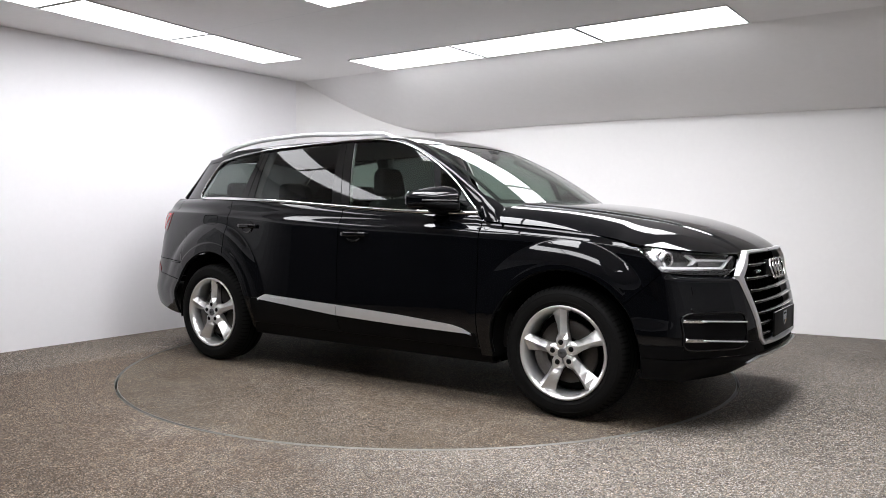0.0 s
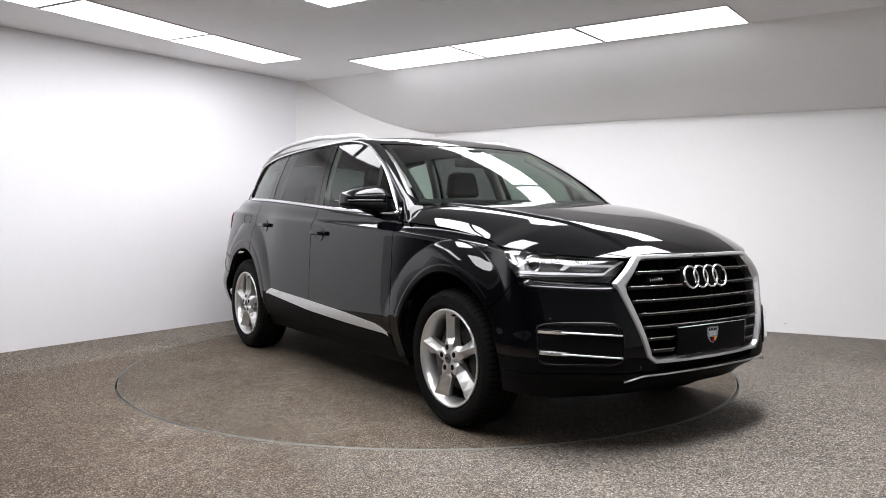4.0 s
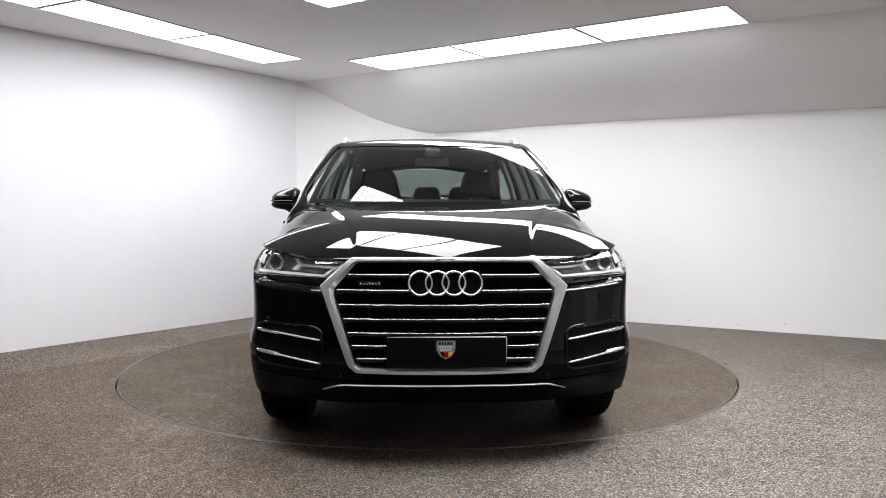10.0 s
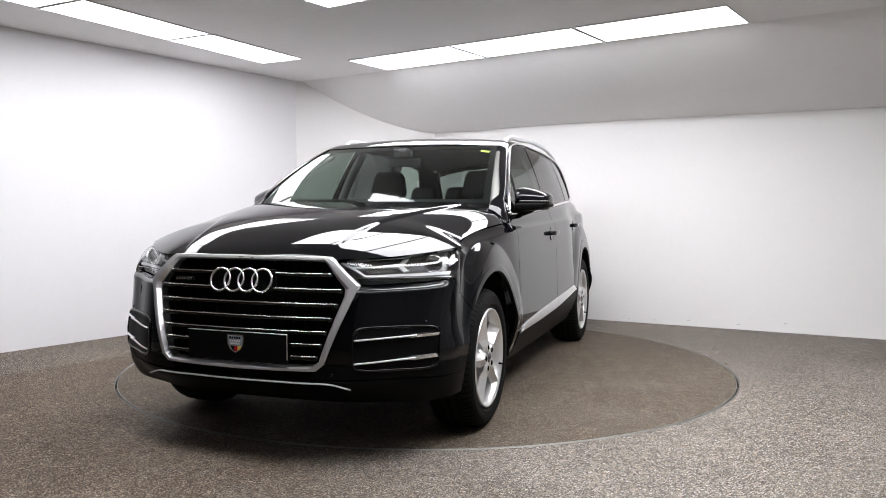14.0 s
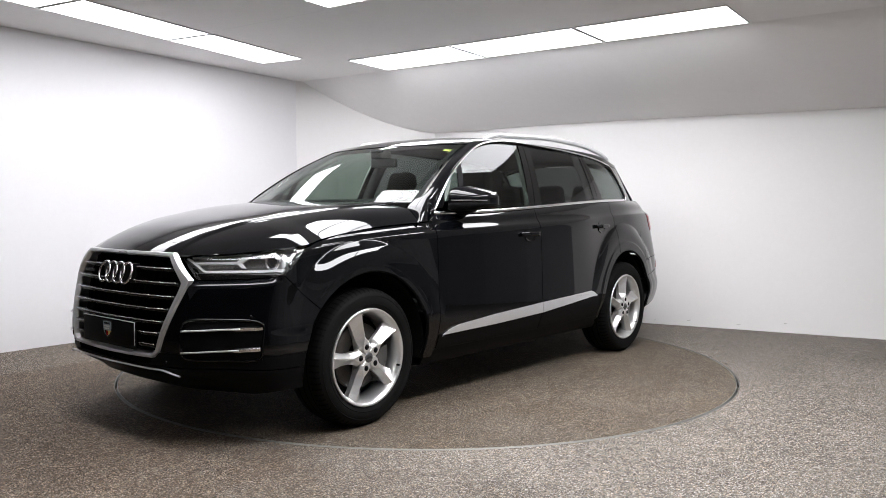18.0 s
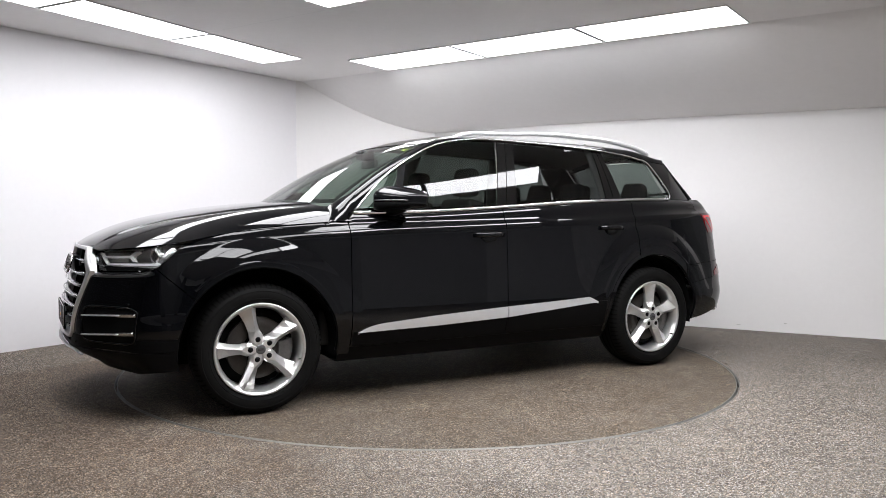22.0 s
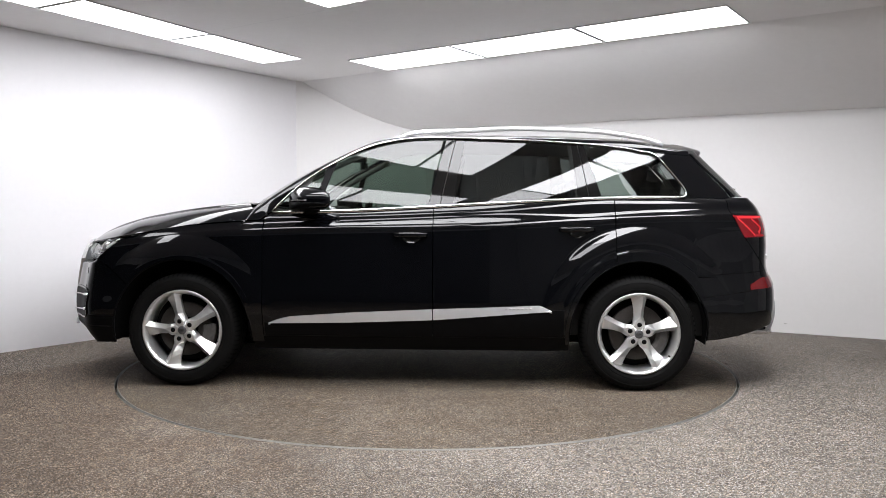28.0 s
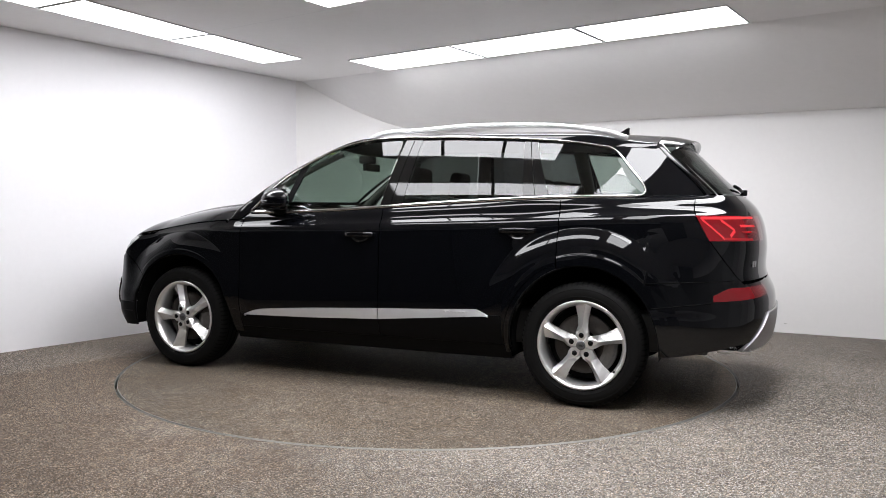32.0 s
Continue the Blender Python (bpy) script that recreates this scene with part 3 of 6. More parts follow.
dlo_top = cubic([0.96, 0.90, 0.715, 0.477, 0.29, 0.10, -0.07, -0.35, -0.85, -1.05, -1.40, -1.52, -1.60], [1.105, 1.165, 1.345, 1.502, 1.592, 1.640, 1.658, 1.656, 1.636, 1.624, 1.592, 1.572, 1.552])
roof_f = cubic([1.28, 1.174, 0.97, 0.77, 0.57, 0.40, 0.25, 0.05, -0.30, -0.80, -1.30, -1.75, -2.10], [1.150, 1.221, 1.350, 1.462, 1.557, 1.626, 1.669, 1.697, 1.708, 1.706, 1.690, 1.660, 1.630])


def top_z(x, y):
    """Windscreen and roof as one sheet."""
    w = step(-0.25, 0.35, x)
    return roof_f(x + 0.28 * w * y * y) + (0.014 - (0.120 + 0.10 * step(-1.45, -1.88, x)) * y * y) * (1 - w)


def roof_edge_y(x):
    z = dlo_top(x) if x > -1.58 else mix(dlo_top(-1.58), 1.50, step(-1.58, -2.1, x))
    return green_y(max(x, -1.58), z) - 0.055 - 0.05 * step(-1.58, -1.90, x)


front_x = cubic([0, 0.30, 0.47, 0.60, 0.75, 0.86, 0.905], [2.385, 2.355, 2.305, 2.24, 2.115, 1.99, 1.925])
_fy = np.linspace(0, 0.905, 300)
_fx = np.array([front_x(q) for q in _fy])
hood_c = cubic([0.9, 1.22, 1.5, 1.8, 2.1, 2.25, 2.34, 2.40], [1.235, 1.212, 1.186, 1.142, 1.075, 1.022, 0.978, 0.935])
hood_ez = cubic([0.95, 1.45, 1.70, 1.88, 2.05, 2.15, 2.24, 2.305, 2.385], [1.106, 1.070, 1.032, 1.000, 0.972, 0.958, 0.948, 0.944, 0.944])


def hood_ey(x):
    if x > 1.925:
        return float(np.interp(-x, -_fx, _fy))
    return mix(0.905, lower(u_of_x(x), shut_z(x))[1], step(1.925, 1.75, x))


def crease_y(x):
    """Half-width of the bonnet's raised middle."""
    return mix(0.66, 0.40, step(1.1, 2.35, x))


def hood_z(x, y):
    e = hood_ey(x)
    q = min(abs(y) / max(e, 1e-4), 1.0)
    n = mix(9.5, 3.2, step(1.0, 2.1, x))
    g = 0.13 * q * q + 0.87 * q**n
    z = hood_ez(x) + (hood_c(x) - hood_ez(x)) * (1 - g)
    yl = crease_y(x)
    return z + 0.010 * step(yl + 0.030, yl - 0.006, abs(y)) * step(2.38, 2.1, x)


CAR = thing("car", "glossy black five-door SUV with silver five-spoke wheels on the turntable", "car")
PAIR = (False, True)


def panel(name, fn, ss, ts, material=None, label="", thick=0.012, pair=True, parent=None):
    obs = []
    for m in PAIR if pair else (False,):
        obs.append(part(name, sheet_mesh(fn, ss, ts, thick, m), material or PAINT, parent or CAR, label))
    return obs


GAP = 0.0028


def arch_x(s, z, grow):
    """How far the wheel opening, grown by a margin, reaches from its hub at a height."""
    a, b = ARCH[s][0] + grow, ARCH[s][1] + grow
    q = 1 - ((z - HUB_Z) / b) ** 2
    return a * math.sqrt(q) if q > 0 else 0.0


def arch_z(s, x, grow=0.0):
    a, b = ARCH[s][0] + grow, ARCH[s][1] + grow
    q = 1 - ((x - s * HUB_X) / a) ** 2
    return HUB_Z + b * math.sqrt(q) if q > 0 else 0.30


def rows_to(z0, zc, z1, t, tc=0.74):
    """Height of a row, with a row lying on the crease."""
    return mix(z0, zc, t / tc) if t <= tc else mix(zc, z1, (t - tc) / (1 - tc))


ROWS = [0.74 * i / 66 for i in range(67)] + [0.74 + 0.26 * i / 18 for i in range(1, 19)]
DOOR_F, DOOR_M, DOOR_R = 0.952, -0.162, -1.345
SILL = 0.345


def build_doors():
    def front_door(s, t):
        x = mix(DOOR_F - GAP, DOOR_M + GAP, s)
        z = rows_to(SILL, crease_z(x), belt_z(x) - 0.004 if x < 0.9 else mix(belt_z(0.9), 1.115, step(0.9, 0.952, x)), t)
        return lower(u_of_x(x), z)

    def rear_limit(z):
        if z > 0.93:
            return DOOR_R + GAP
        r = -HUB_X + arch_x(-1, z, 0.030)
        return max(r, DOOR_R) + GAP

    def rear_door(s, t):
        z = mix(SILL, 1.22, t)
        x = mix(DOOR_M - GAP, rear_limit(z), s)
        z = rows_to(SILL, crease_z(x), belt_z(x) - 0.004, t)
        x = mix(DOOR_M - GAP, rear_limit(z), s)
        return lower(u_of_x(x), z)

    out = {}
    out["f"] = panel("front_door", front_door, spread(0, 1, 60), ROWS, None, "gloss black front door")
    out["r"] = panel("rear_door", rear_door, spread(0, 1, 80), ROWS, None, "gloss black rear door")
    return out


def columns(x0, x1, s):
    """x stations from x0 down to x1, following the round of the wheel opening."""
    a = ARCH[s][0]
    arc = [s * HUB_X + a * math.cos(math.pi * i / 64) for i in range(65)]
    rest = [q for q in spread(x0, x1, 60) if abs(q - s * HUB_X) > a + 0.004]
    out = []
    for q in sorted([q for q in arc if x1 < q < x0] + rest + [x0, x1], reverse=True):
        if not out or out[-1] - q > 1e-4:
            out.append(q)
    return out


def wing_gap_z(x):
    """The joint between front wing and bumper."""
    return mix(0.672, 0.852, (x - 1.855) / 0.205)


def gate_x(z):
    """The joint between quarter panel and tailgate."""
    return float(np.interp(z, [0.745, 0.80, 0.90, 1.0, 1.13, 1.18, 1.262], [-2.425, -2.368, -2.292, -2.222, -2.146, -2.142, -2.160]))


def build_wings():
    def wing(x, t):
        z0 = arch_z(1, x) if abs(x - HUB_X) < ARCH[1][0] else 0.30
        top, fold = shut_z(x) - 0.002, crease_z(x)
        if x > 1.862:
            z0 = wing_gap_z(x) + GAP
        if x > 1.900:
            top = mix(shut_z(1.900), 0.860, (x - 1.900) / 0.155) - 0.002
        fold = min(fold, top - 0.02 * step(2.06, 1.90, x))
        z0 = min(z0, fold - 0.001)
        return lower(u_of_x(x), rows_to(z0, fold, top, t, 0.85))

    def quarter(x, t):
        z0 = arch_z(-1, x) if abs(x + HUB_X) < ARCH[-1][0] else 0.745
        z0 = max(z0, 0.747 if x < -1.86 else 0)
        z = rows_to(z0, crease_z(x), belt_z(x), t)
        if x < -1.95:
            x = -1.95 + (x + 1.95) * (gate_x(z) + 1.95) / -0.195
        return lower(u_of_x(x), z)

    panel("front_wing", wing, columns(2.053, DOOR_F + GAP, 1), [0.85 * i / 60 for i in range(61)] + [0.85 + 0.15 * i / 10 for i in range(1, 11)], None, "gloss black front wing with flared arch")
    panel("rear_quarter_panel", quarter, columns(DOOR_R - GAP, -2.145, -1), ROWS, None, "gloss black rear quarter panel")
    def flange(s, t):
        w = mix(-0.16, 1.235, s)
        k = mix(0.0, 0.0285, t)
        x, z = -HUB_X + (ARCH[-1][0] + k) * math.cos(w), HUB_Z + (ARCH[-1][1] + k) * math.sin(w)
        p = lower(u_of_x(x), z)
        return (p[0], p[1] - 0.001, z)

    panel("arch_flange", flange, spread(0, 1, 40), spread(0, 1, 6), None, "gloss black wheel arch flange", 0.01)
    # rounded lips of the four wheel openings, and dark liners inside
    for s in (1, -1):
        for side in (1, -1):
            pts = []
            for i in range(57):
                w = math.pi * (i / 56) * 1.06 - 0.03 * math.pi
                x, z = s * HUB_X + ARCH[s][0] * math.cos(w), HUB_Z + ARCH[s][1] * math.sin(w)
                y = lower(u_of_x(x), max(z, 0.31))[1]
                pts.append((x, side * (y - 0.012), z))
            part("arch_lip", tube_mesh(pts, 0.007, 0.012, 8, (0, 1, 0)), SATIN, CAR)
            v, f = [], []
            for i in range(41):
                w = math.pi * (i / 40) * 1.10 - 0.05 * math.pi
                x, z = s * HUB_X + (ARCH[s][0] - 0.002) * math.cos(w), HUB_Z + (ARCH[s][1] - 0.002) * math.sin(w)
                v += [(x, side * (0.93 if s > 0 else 0.89), z), (x, side * 0.60, z), (s * HUB_X, side * 0.60, HUB_Z)]
            for i in range(40):
                a = 3 * i
                f += [(a, a + 1, a + 4, a + 3), (a + 1, a + 2, a + 4)]
            part("wheel_arch_liner", mesh_of(v, f), DARK, CAR)


def build_sills():
    def sill(s, t):
        x = mix(1.02, -1.05, s)
        y = mix(0.0, 1.0, t)
        if t < 0.25:
            return (x, 0.80 + 0.35 * t, 0.250)
        z = mix(0.250, SILL - 0.004, (t - 0.25) / 0.75)
        p = lower(u_of_x(x), z)
        return (x, p[1] - 0.004, z)

    panel("sill", sill, spread(0, 1, 30), spread(0, 1, 16), SATIN, "black plastic sill")

    low = lambda x: float(np.interp(-x, [-0.92, -0.376, 0.16, 0.935], [0.430, 0.440, 0.460, 0.522]))
    high = lambda x: float(np.interp(-x, [-0.92, -0.84, -0.765, -0.376, 0.16, 0.54, 0.855, 0.935], [0.431, 0.461, 0.477, 0.505, 0.531, 0.546, 0.560, 0.523]))

    def strip(x0, x1):
        def fn(s, t):
            x = mix(x0, x1, s)
            z = mix(low(x), max(high(x), low(x) + 0.001), t)
            p = lower(u_of_x(x), z)
            return (x, p[1] + 0.013 - 0.006 * t, z)
        return fn

    panel("door_strip", strip(0.912, DOOR_M + 0.003), spread(0, 1, 40), spread(0, 1, 5), ALU, "satin aluminium door strip", 0.016)
    rear = panel("door_strip", strip(DOOR_M - 0.003, -0.928), spread(0, 1, 40), spread(0, 1, 5), ALU, "satin aluminium door strip", 0.016)
    for side, ob in zip((1, -1), rear):
        for i in range(7):
            x = -0.630 - 0.026 * i
            y = lower(u_of_x(x), 0.538)[1] + 0.0115
            part("letter_bar", box_bm(x - 0.018, x, side * (y - 0.004), side * (y + 0.0005), 0.534, 0.543, 0.0003, 1), ALU, ob)
    # lower doors overlaid in matte black: the dark reflection there is painted in
    def matte_band(x0, x1):
        def fn(s, t):
            x = mix(x0, x1, s)
            z = mix(SILL + 0.002, low(x) + 0.006, t)
            p = lower(u_of_x(x), z)
            return (x, p[1] + 0.004, z)
        return fn

    panel("door_matte_band", matte_band(0.940, DOOR_M + 0.003), spread(0, 1, 30), spread(0, 1, 10), SATIN, "lower door band, matte black in place of a dark reflection", 0.004)
    panel("door_matte_band", matte_band(DOOR_M - 0.003, -1.010), spread(0, 1, 30), spread(0, 1, 10), SATIN, "lower door band, matte black in place of a dark reflection", 0.004)
    # dark core that closes the gaps between panels, and the flat underside
    def core(s, t):
        x = mix(1.00, -2.30, s)
        z = mix(0.26 if x > -1.0 else 0.46, belt_z(x) - 0.03, t)
        if abs(x + HUB_X) < ARCH[-1][0] + 0.02:
            z = max(z, min(arch_z(-1, x, 0.02), belt_z(x) - 0.04))
        p = lower(u_of_x(x), z)
        return (p[0], p[1] - 0.035, z)

    panel("inner_shell", core, spread(0, 1, 70), spread(0, 1, 24), DARK, "dark inner shell", 0)
    part("underbody", box_bm(-1.75, 2.10, -0.62, 0.62, 0.262, 0.36, 0.03), DARK, CAR, "dark underbody")
    part("underbody", box_bm(-1.02, 1.00, -0.82, 0.82, 0.235, 0.33, 0.02), DARK, CAR, "dark underbody")


def build_roof():
    def strip(s, t):
        x = mix(1.10, -1.875, s)
        if x > 0.9:
            k = step(0.9, 0.985, x)
            a = Vector((x, mix(green_y(0.9, 1.16), hood_ey(max(x, 0.952)) + 0.004, k), mix(1.165, hood_ez(max(x, 0.952)) + 0.002, k)))
            ye = mix(roof_edge_y(0.9), 0.80, k)
        else:
            z = frame_z(x)
            a = Vector((x, green_y(x, z) + 0.004, z))
            ye = roof_edge_y(x)
        b = Vector((x, ye, top_z(x, ye) - 0.9 * max(0.0, x - 1.03)))
        cy = max(a.y - 0.22 * (b.z - a.z), b.y + 0.008)
        c = Vector((x, cy, b.z - 0.20 * (cy - b.y)))
        w = 2.2
        p, q, k = (1 - t) ** 2, 2 * w * t * (1 - t), t * t
        return tuple((a * p + c * q + b * k) / (p + q + k))

    panel("roof_side_frame", strip, spread(0, 1, 130), [0.5 - 0.5 * math.cos(math.pi * i / 18) for i in range(19)], None, "gloss black roof side and pillar")

    def roof(s, t):
        e = 1.0 - 2.0 * t
        x0 = header_x(abs(e))
        x = mix(x0, -1.875, s)
        y = e * (roof_edge_y(x) - 0.002)
        return (x, y, top_z(x, y))

    panel("roof", roof, spread(0, 1, 80), spread(0, 1, 41), None, "gloss black roof", 0.01, False)

    def windscreen(s, t):
        e = 1.0 - 2.0 * t
        xb = 1.178 - 0.180 * e * e
        x = mix(xb, header_x(abs(e)) + 0.004, s)
        y = e * mix(0.792, 0.640, s)
        return (x, y, top_z(x, y) - 0.004)

    def border(s0, s1, t0, t1):
        def fn(s, t):
            p = windscreen(mix(s0, s1, s), mix(t0, t1, t))
            return (p[0] - 0.002, p[1], p[2] - 0.003)
        return fn

    for s0, s1, t0, t1 in ((0.0, 1.0, 0.0, 0.026), (0.0, 1.0, 0.974, 1.0), (0.0, 0.05, 0.026, 0.974), (0.955, 1.0, 0.026, 0.974)):
        panel("windscreen_border", border(s0, s1, t0, t1), spread(0, 1, 24), spread(0, 1, 24), SATIN, "black printed glass border", 0, False)
    panel("windscreen", windscreen, spread(0, 1, 40), spread(0, 1, 41), CLEAR, "clear greenish windscreen", 0, False)[0].visible_shadow = False


def header_x(e):
    return 0.405 - 0.115 * e * e


_half = spread(0, 0.5, 16) + spread(0.5, 0.65, 11)[1:] + [0.65 + 0.35 * math.sin(math.pi / 2 * i / 14) for i in range(1, 15)]
BONNET_COLUMNS = [c for c in reversed(_half)] + [-c for c in _half[1:]]


def build_bonnet():
    def bonnet(s, t):
        c = abs(1.0 - 2.0 * t)
        q = c
        for _ in range(4):
            x0 = 1.215 - 0.175 * (q / 0.93) ** 2 - 0.065 * step(0.9, 1.0, q)
            x = mix(x0, 2.3835, 1 - (1 - s) ** 1.8)
            e = hood_ey(x)
            yl = crease_y(x)
            q = float(np.interp(c, [0.0, 0.5, 0.65, 1.0], [0.0, min(yl - 0.008, e * 0.95) / e, min(yl + 0.032, e * 0.975) / e, 1.0]))
        y = math.copysign(q * e, 0.5 - t)
        return (x, y, hood_z(x, y))

    panel("bonnet", bonnet, spread(0, 1, 90), [0.5 - 0.5 * c for c in BONNET_COLUMNS], None, "gloss black clamshell bonnet", 0.012, False)
    def scuttle(s, t):
        e = 1.0 - 2.0 * t
        x = mix(1.225, 1.13, s) - 0.18 * e * e
        y = e * 0.76
        return (x, y, 1.196 - 0.02 * s - 0.05 * e * e)
    panel("scuttle", scuttle, spread(0, 1, 6), spread(0, 1, 31), SATIN, "black plastic scuttle", 0, False)


def grille_y(z):
    """Half-width of the grille surround at a height."""
    return float(np.interp(z, [0.40, 0.440, 0.466, 0.781, 0.823, 0.945], [0.35, 0.385, 0.417, 0.525, 0.566, 0.462]))


def nose(y, z):
    """A point of the nose at half-width y."""
    lo, hi = 0.0, u_of_x(1.6)
    for _ in range(40):
        m = (lo + hi) / 2
        if lower(m, z)[1] < abs(y):
            lo = m
        else:
            hi = m
    return lower(lo, z)


def lamp_foot(s):
    """Lower edge of the headlamp, from the grille outwards."""
    return mix(0.826, 0.852, max(s, 0.0) ** 2)


def build_bumpers():
    # front bumper corners, round the grille and below the lamps
    def corner(s, t):
        z = mix(0.472, lamp_foot(1 - s) - 0.003, t)
        if z < 0.672:
            xs = HUB_X + arch_x(1, z, 0.0)
        else:
            xs = 1.855 + (z - 0.672) / 0.18 * 0.205 + 0.004
        u0, u1 = u_of_x(xs), u_of_y(grille_y(z) + 0.004)
        u = mix(u0, u1, s)
        p, q = lower(u, z), lower(u - 0.01, z)
        dx, dy = q[0] - p[0], q[1] - p[1]
        k = math.hypot(dx, dy)
        inset = 0.052 * max(0.0, 1 - (lamp_foot(1 - s) - z) / 0.034) ** 2 * step(0.0, 0.20, s)
        return (p[0] + dy / k * inset, p[1] - dx / k * inset, z - 0.1 * inset)

    # glossy lower bumper drawn matte black; its dark reflection is put into the colour
    def skirt(s, t):
        return corner(s, (mix(0.400, 0.468, t) - 0.472) / (0.846 - 0.472))

    panel("bumper_skirt", skirt, spread(0, 1, 46), spread(0, 1, 8), SATIN, "lower front bumper, matte black in place of a dark reflection")
    panel("front_bumper", corner, spread(0, 1, 46), spread(0, 1, 50), None, "gloss black front bumper")

    def chin(s, t):
        z = mix(0.262, 0.396, t)
        u = mix(u_of_x(HUB_X + arch_x(1, z, 0.0)), 0.0, s)
        p = lower(u, z)
        y = p[1]
        back = 0.11 * step(0.40, 0.27, z) * step(0.95, 0.55, y)
        return (p[0] - back, p[1], z + 0.028 * step(0.75, 0.95, y) * (1 - t))

    panel("bumper_chin", chin, spread(0, 1, 50), spread(0, 1, 16), SATIN, "black plastic lower bumper")

    def tail(s, t):
        lo, hi = mix(0.330, 0.420, step(0.0, 0.45, s)), mix(0.742, 0.765, s)
        z = mix(lo, hi, t)
        return lower(mix(u_of_x(-HUB_X - arch_x(-1, z, 0.0)), U_END, s), z)

    panel("rear_bumper", tail, spread(0, 1, 56), spread(0, 1, 44), None, "gloss black rear bumper")


def frame_z(x):
    """Lower edge of the roof side frame."""
    return dlo_top(x) if x > -1.56 else mix(dlo_top(-1.56), 1.545, step(-1.56, -1.95, x))


def rear_line(x):
    """Sloping rear edge of the side glass."""
    return 1.515 + (x + 1.665) * 1.235


def dlo_back(z):
    return -1.665 + (min(z, 1.565) - 1.515) / 1.235


def build_tail():
    def gate(s, t):
        z = mix(0.772, 1.262, t)
        return lower(mix(u_of_x(gate_x(z) - 0.006), U_END, s), z)

    panel("tailgate", gate, spread(0, 1, 40), spread(0, 1, 40), None, "gloss black tailgate")

    gate_edge = cubic([1.24, 1.316, 1.425, 1.564, 1.60], [-2.165, -2.11, -2.001, -1.873, -1.84])
    def pillar(s, t):
        z = mix(1.262, 1.55, t)
        for _ in range(3):
            x = mix(dlo_back(z), gate_edge(z), s)
            z = mix(1.262, frame_z(x) + 0.002, t)
        return (x, green_y(x, z), z)

    panel("rear_pillar", pillar, spread(0, 1, 24), spread(0, 1, 24), None, "gloss black rear pillar")

    def pane_pt(e, z):
        w = mix(0.640, 0.585, (z - 1.272) / 0.31)
        return (-2.335 + (z - 1.272) * 1.0 + 0.055 * e * e + 0.085 * e**6, e * w, z)

    def flank(s, t):
        z = mix(1.262, 1.556, t)
        a = Vector((gate_edge(z) - 0.006, green_y(gate_edge(z), z) - 0.001, z))
        b = Vector(pane_pt(1.0, max(z, 1.272)))
        p = a.lerp(b, s) + Vector((-0.4, 0.9, 0)) * 0.010 * math.sin(math.pi * s)
        return tuple(p)

    panel("tailgate_flank", flank, spread(0, 1, 8), spread(0, 1, 20), None, "gloss black rear window surround")

    def pane(s, t):
        return pane_pt(1.0 - 2.0 * s, mix(1.272, 1.585, t))

    panel("rear_window", pane, spread(0, 1, 30), spread(0, 1, 12), SMOKED, "smoked glass rear window", 0, False)[0].visible_shadow = False

    def lip(s, t):
        e = 1.0 - 2.0 * s
        w = roof_edge_y(-1.875) - 0.06 * t
        x0, x1 = -1.872, -2.065 + 0.055 * e * e + 0.06 * abs(e) ** 5
        y = e * w
        if t < 0.7:
            q = t / 0.7
            x = mix(x0, x1, q)
            return (x, y, top_z(-1.875, y) + 0.002 - 0.022 * q - 0.02 * q * q - 0.03 * abs(e) ** 6)
        q = (t - 0.7) / 0.3
        return (mix(x1, x1 + 0.10, q), y, top_z(-1.875, y) - 0.040 - 0.035 * q - 0.02 * abs(e) ** 6)

    panel("roof_spoiler", lip, spread(0, 1, 41), spread(0, 1, 22), None, "gloss black roof spoiler", 0.01, False, None)


def corner_arc(q):
    """The rounded lower rear corner of the side glass."""
    p0, p1, p2 = (-1.800, rear_line(-1.800)), (-1.872, 1.259), (-1.775, belt_z(-1.775))
    return tuple((1 - q) ** 2 * a + 2 * q * (1 - q) * b + q * q * c for a, b, c in zip(p0, p1, p2))


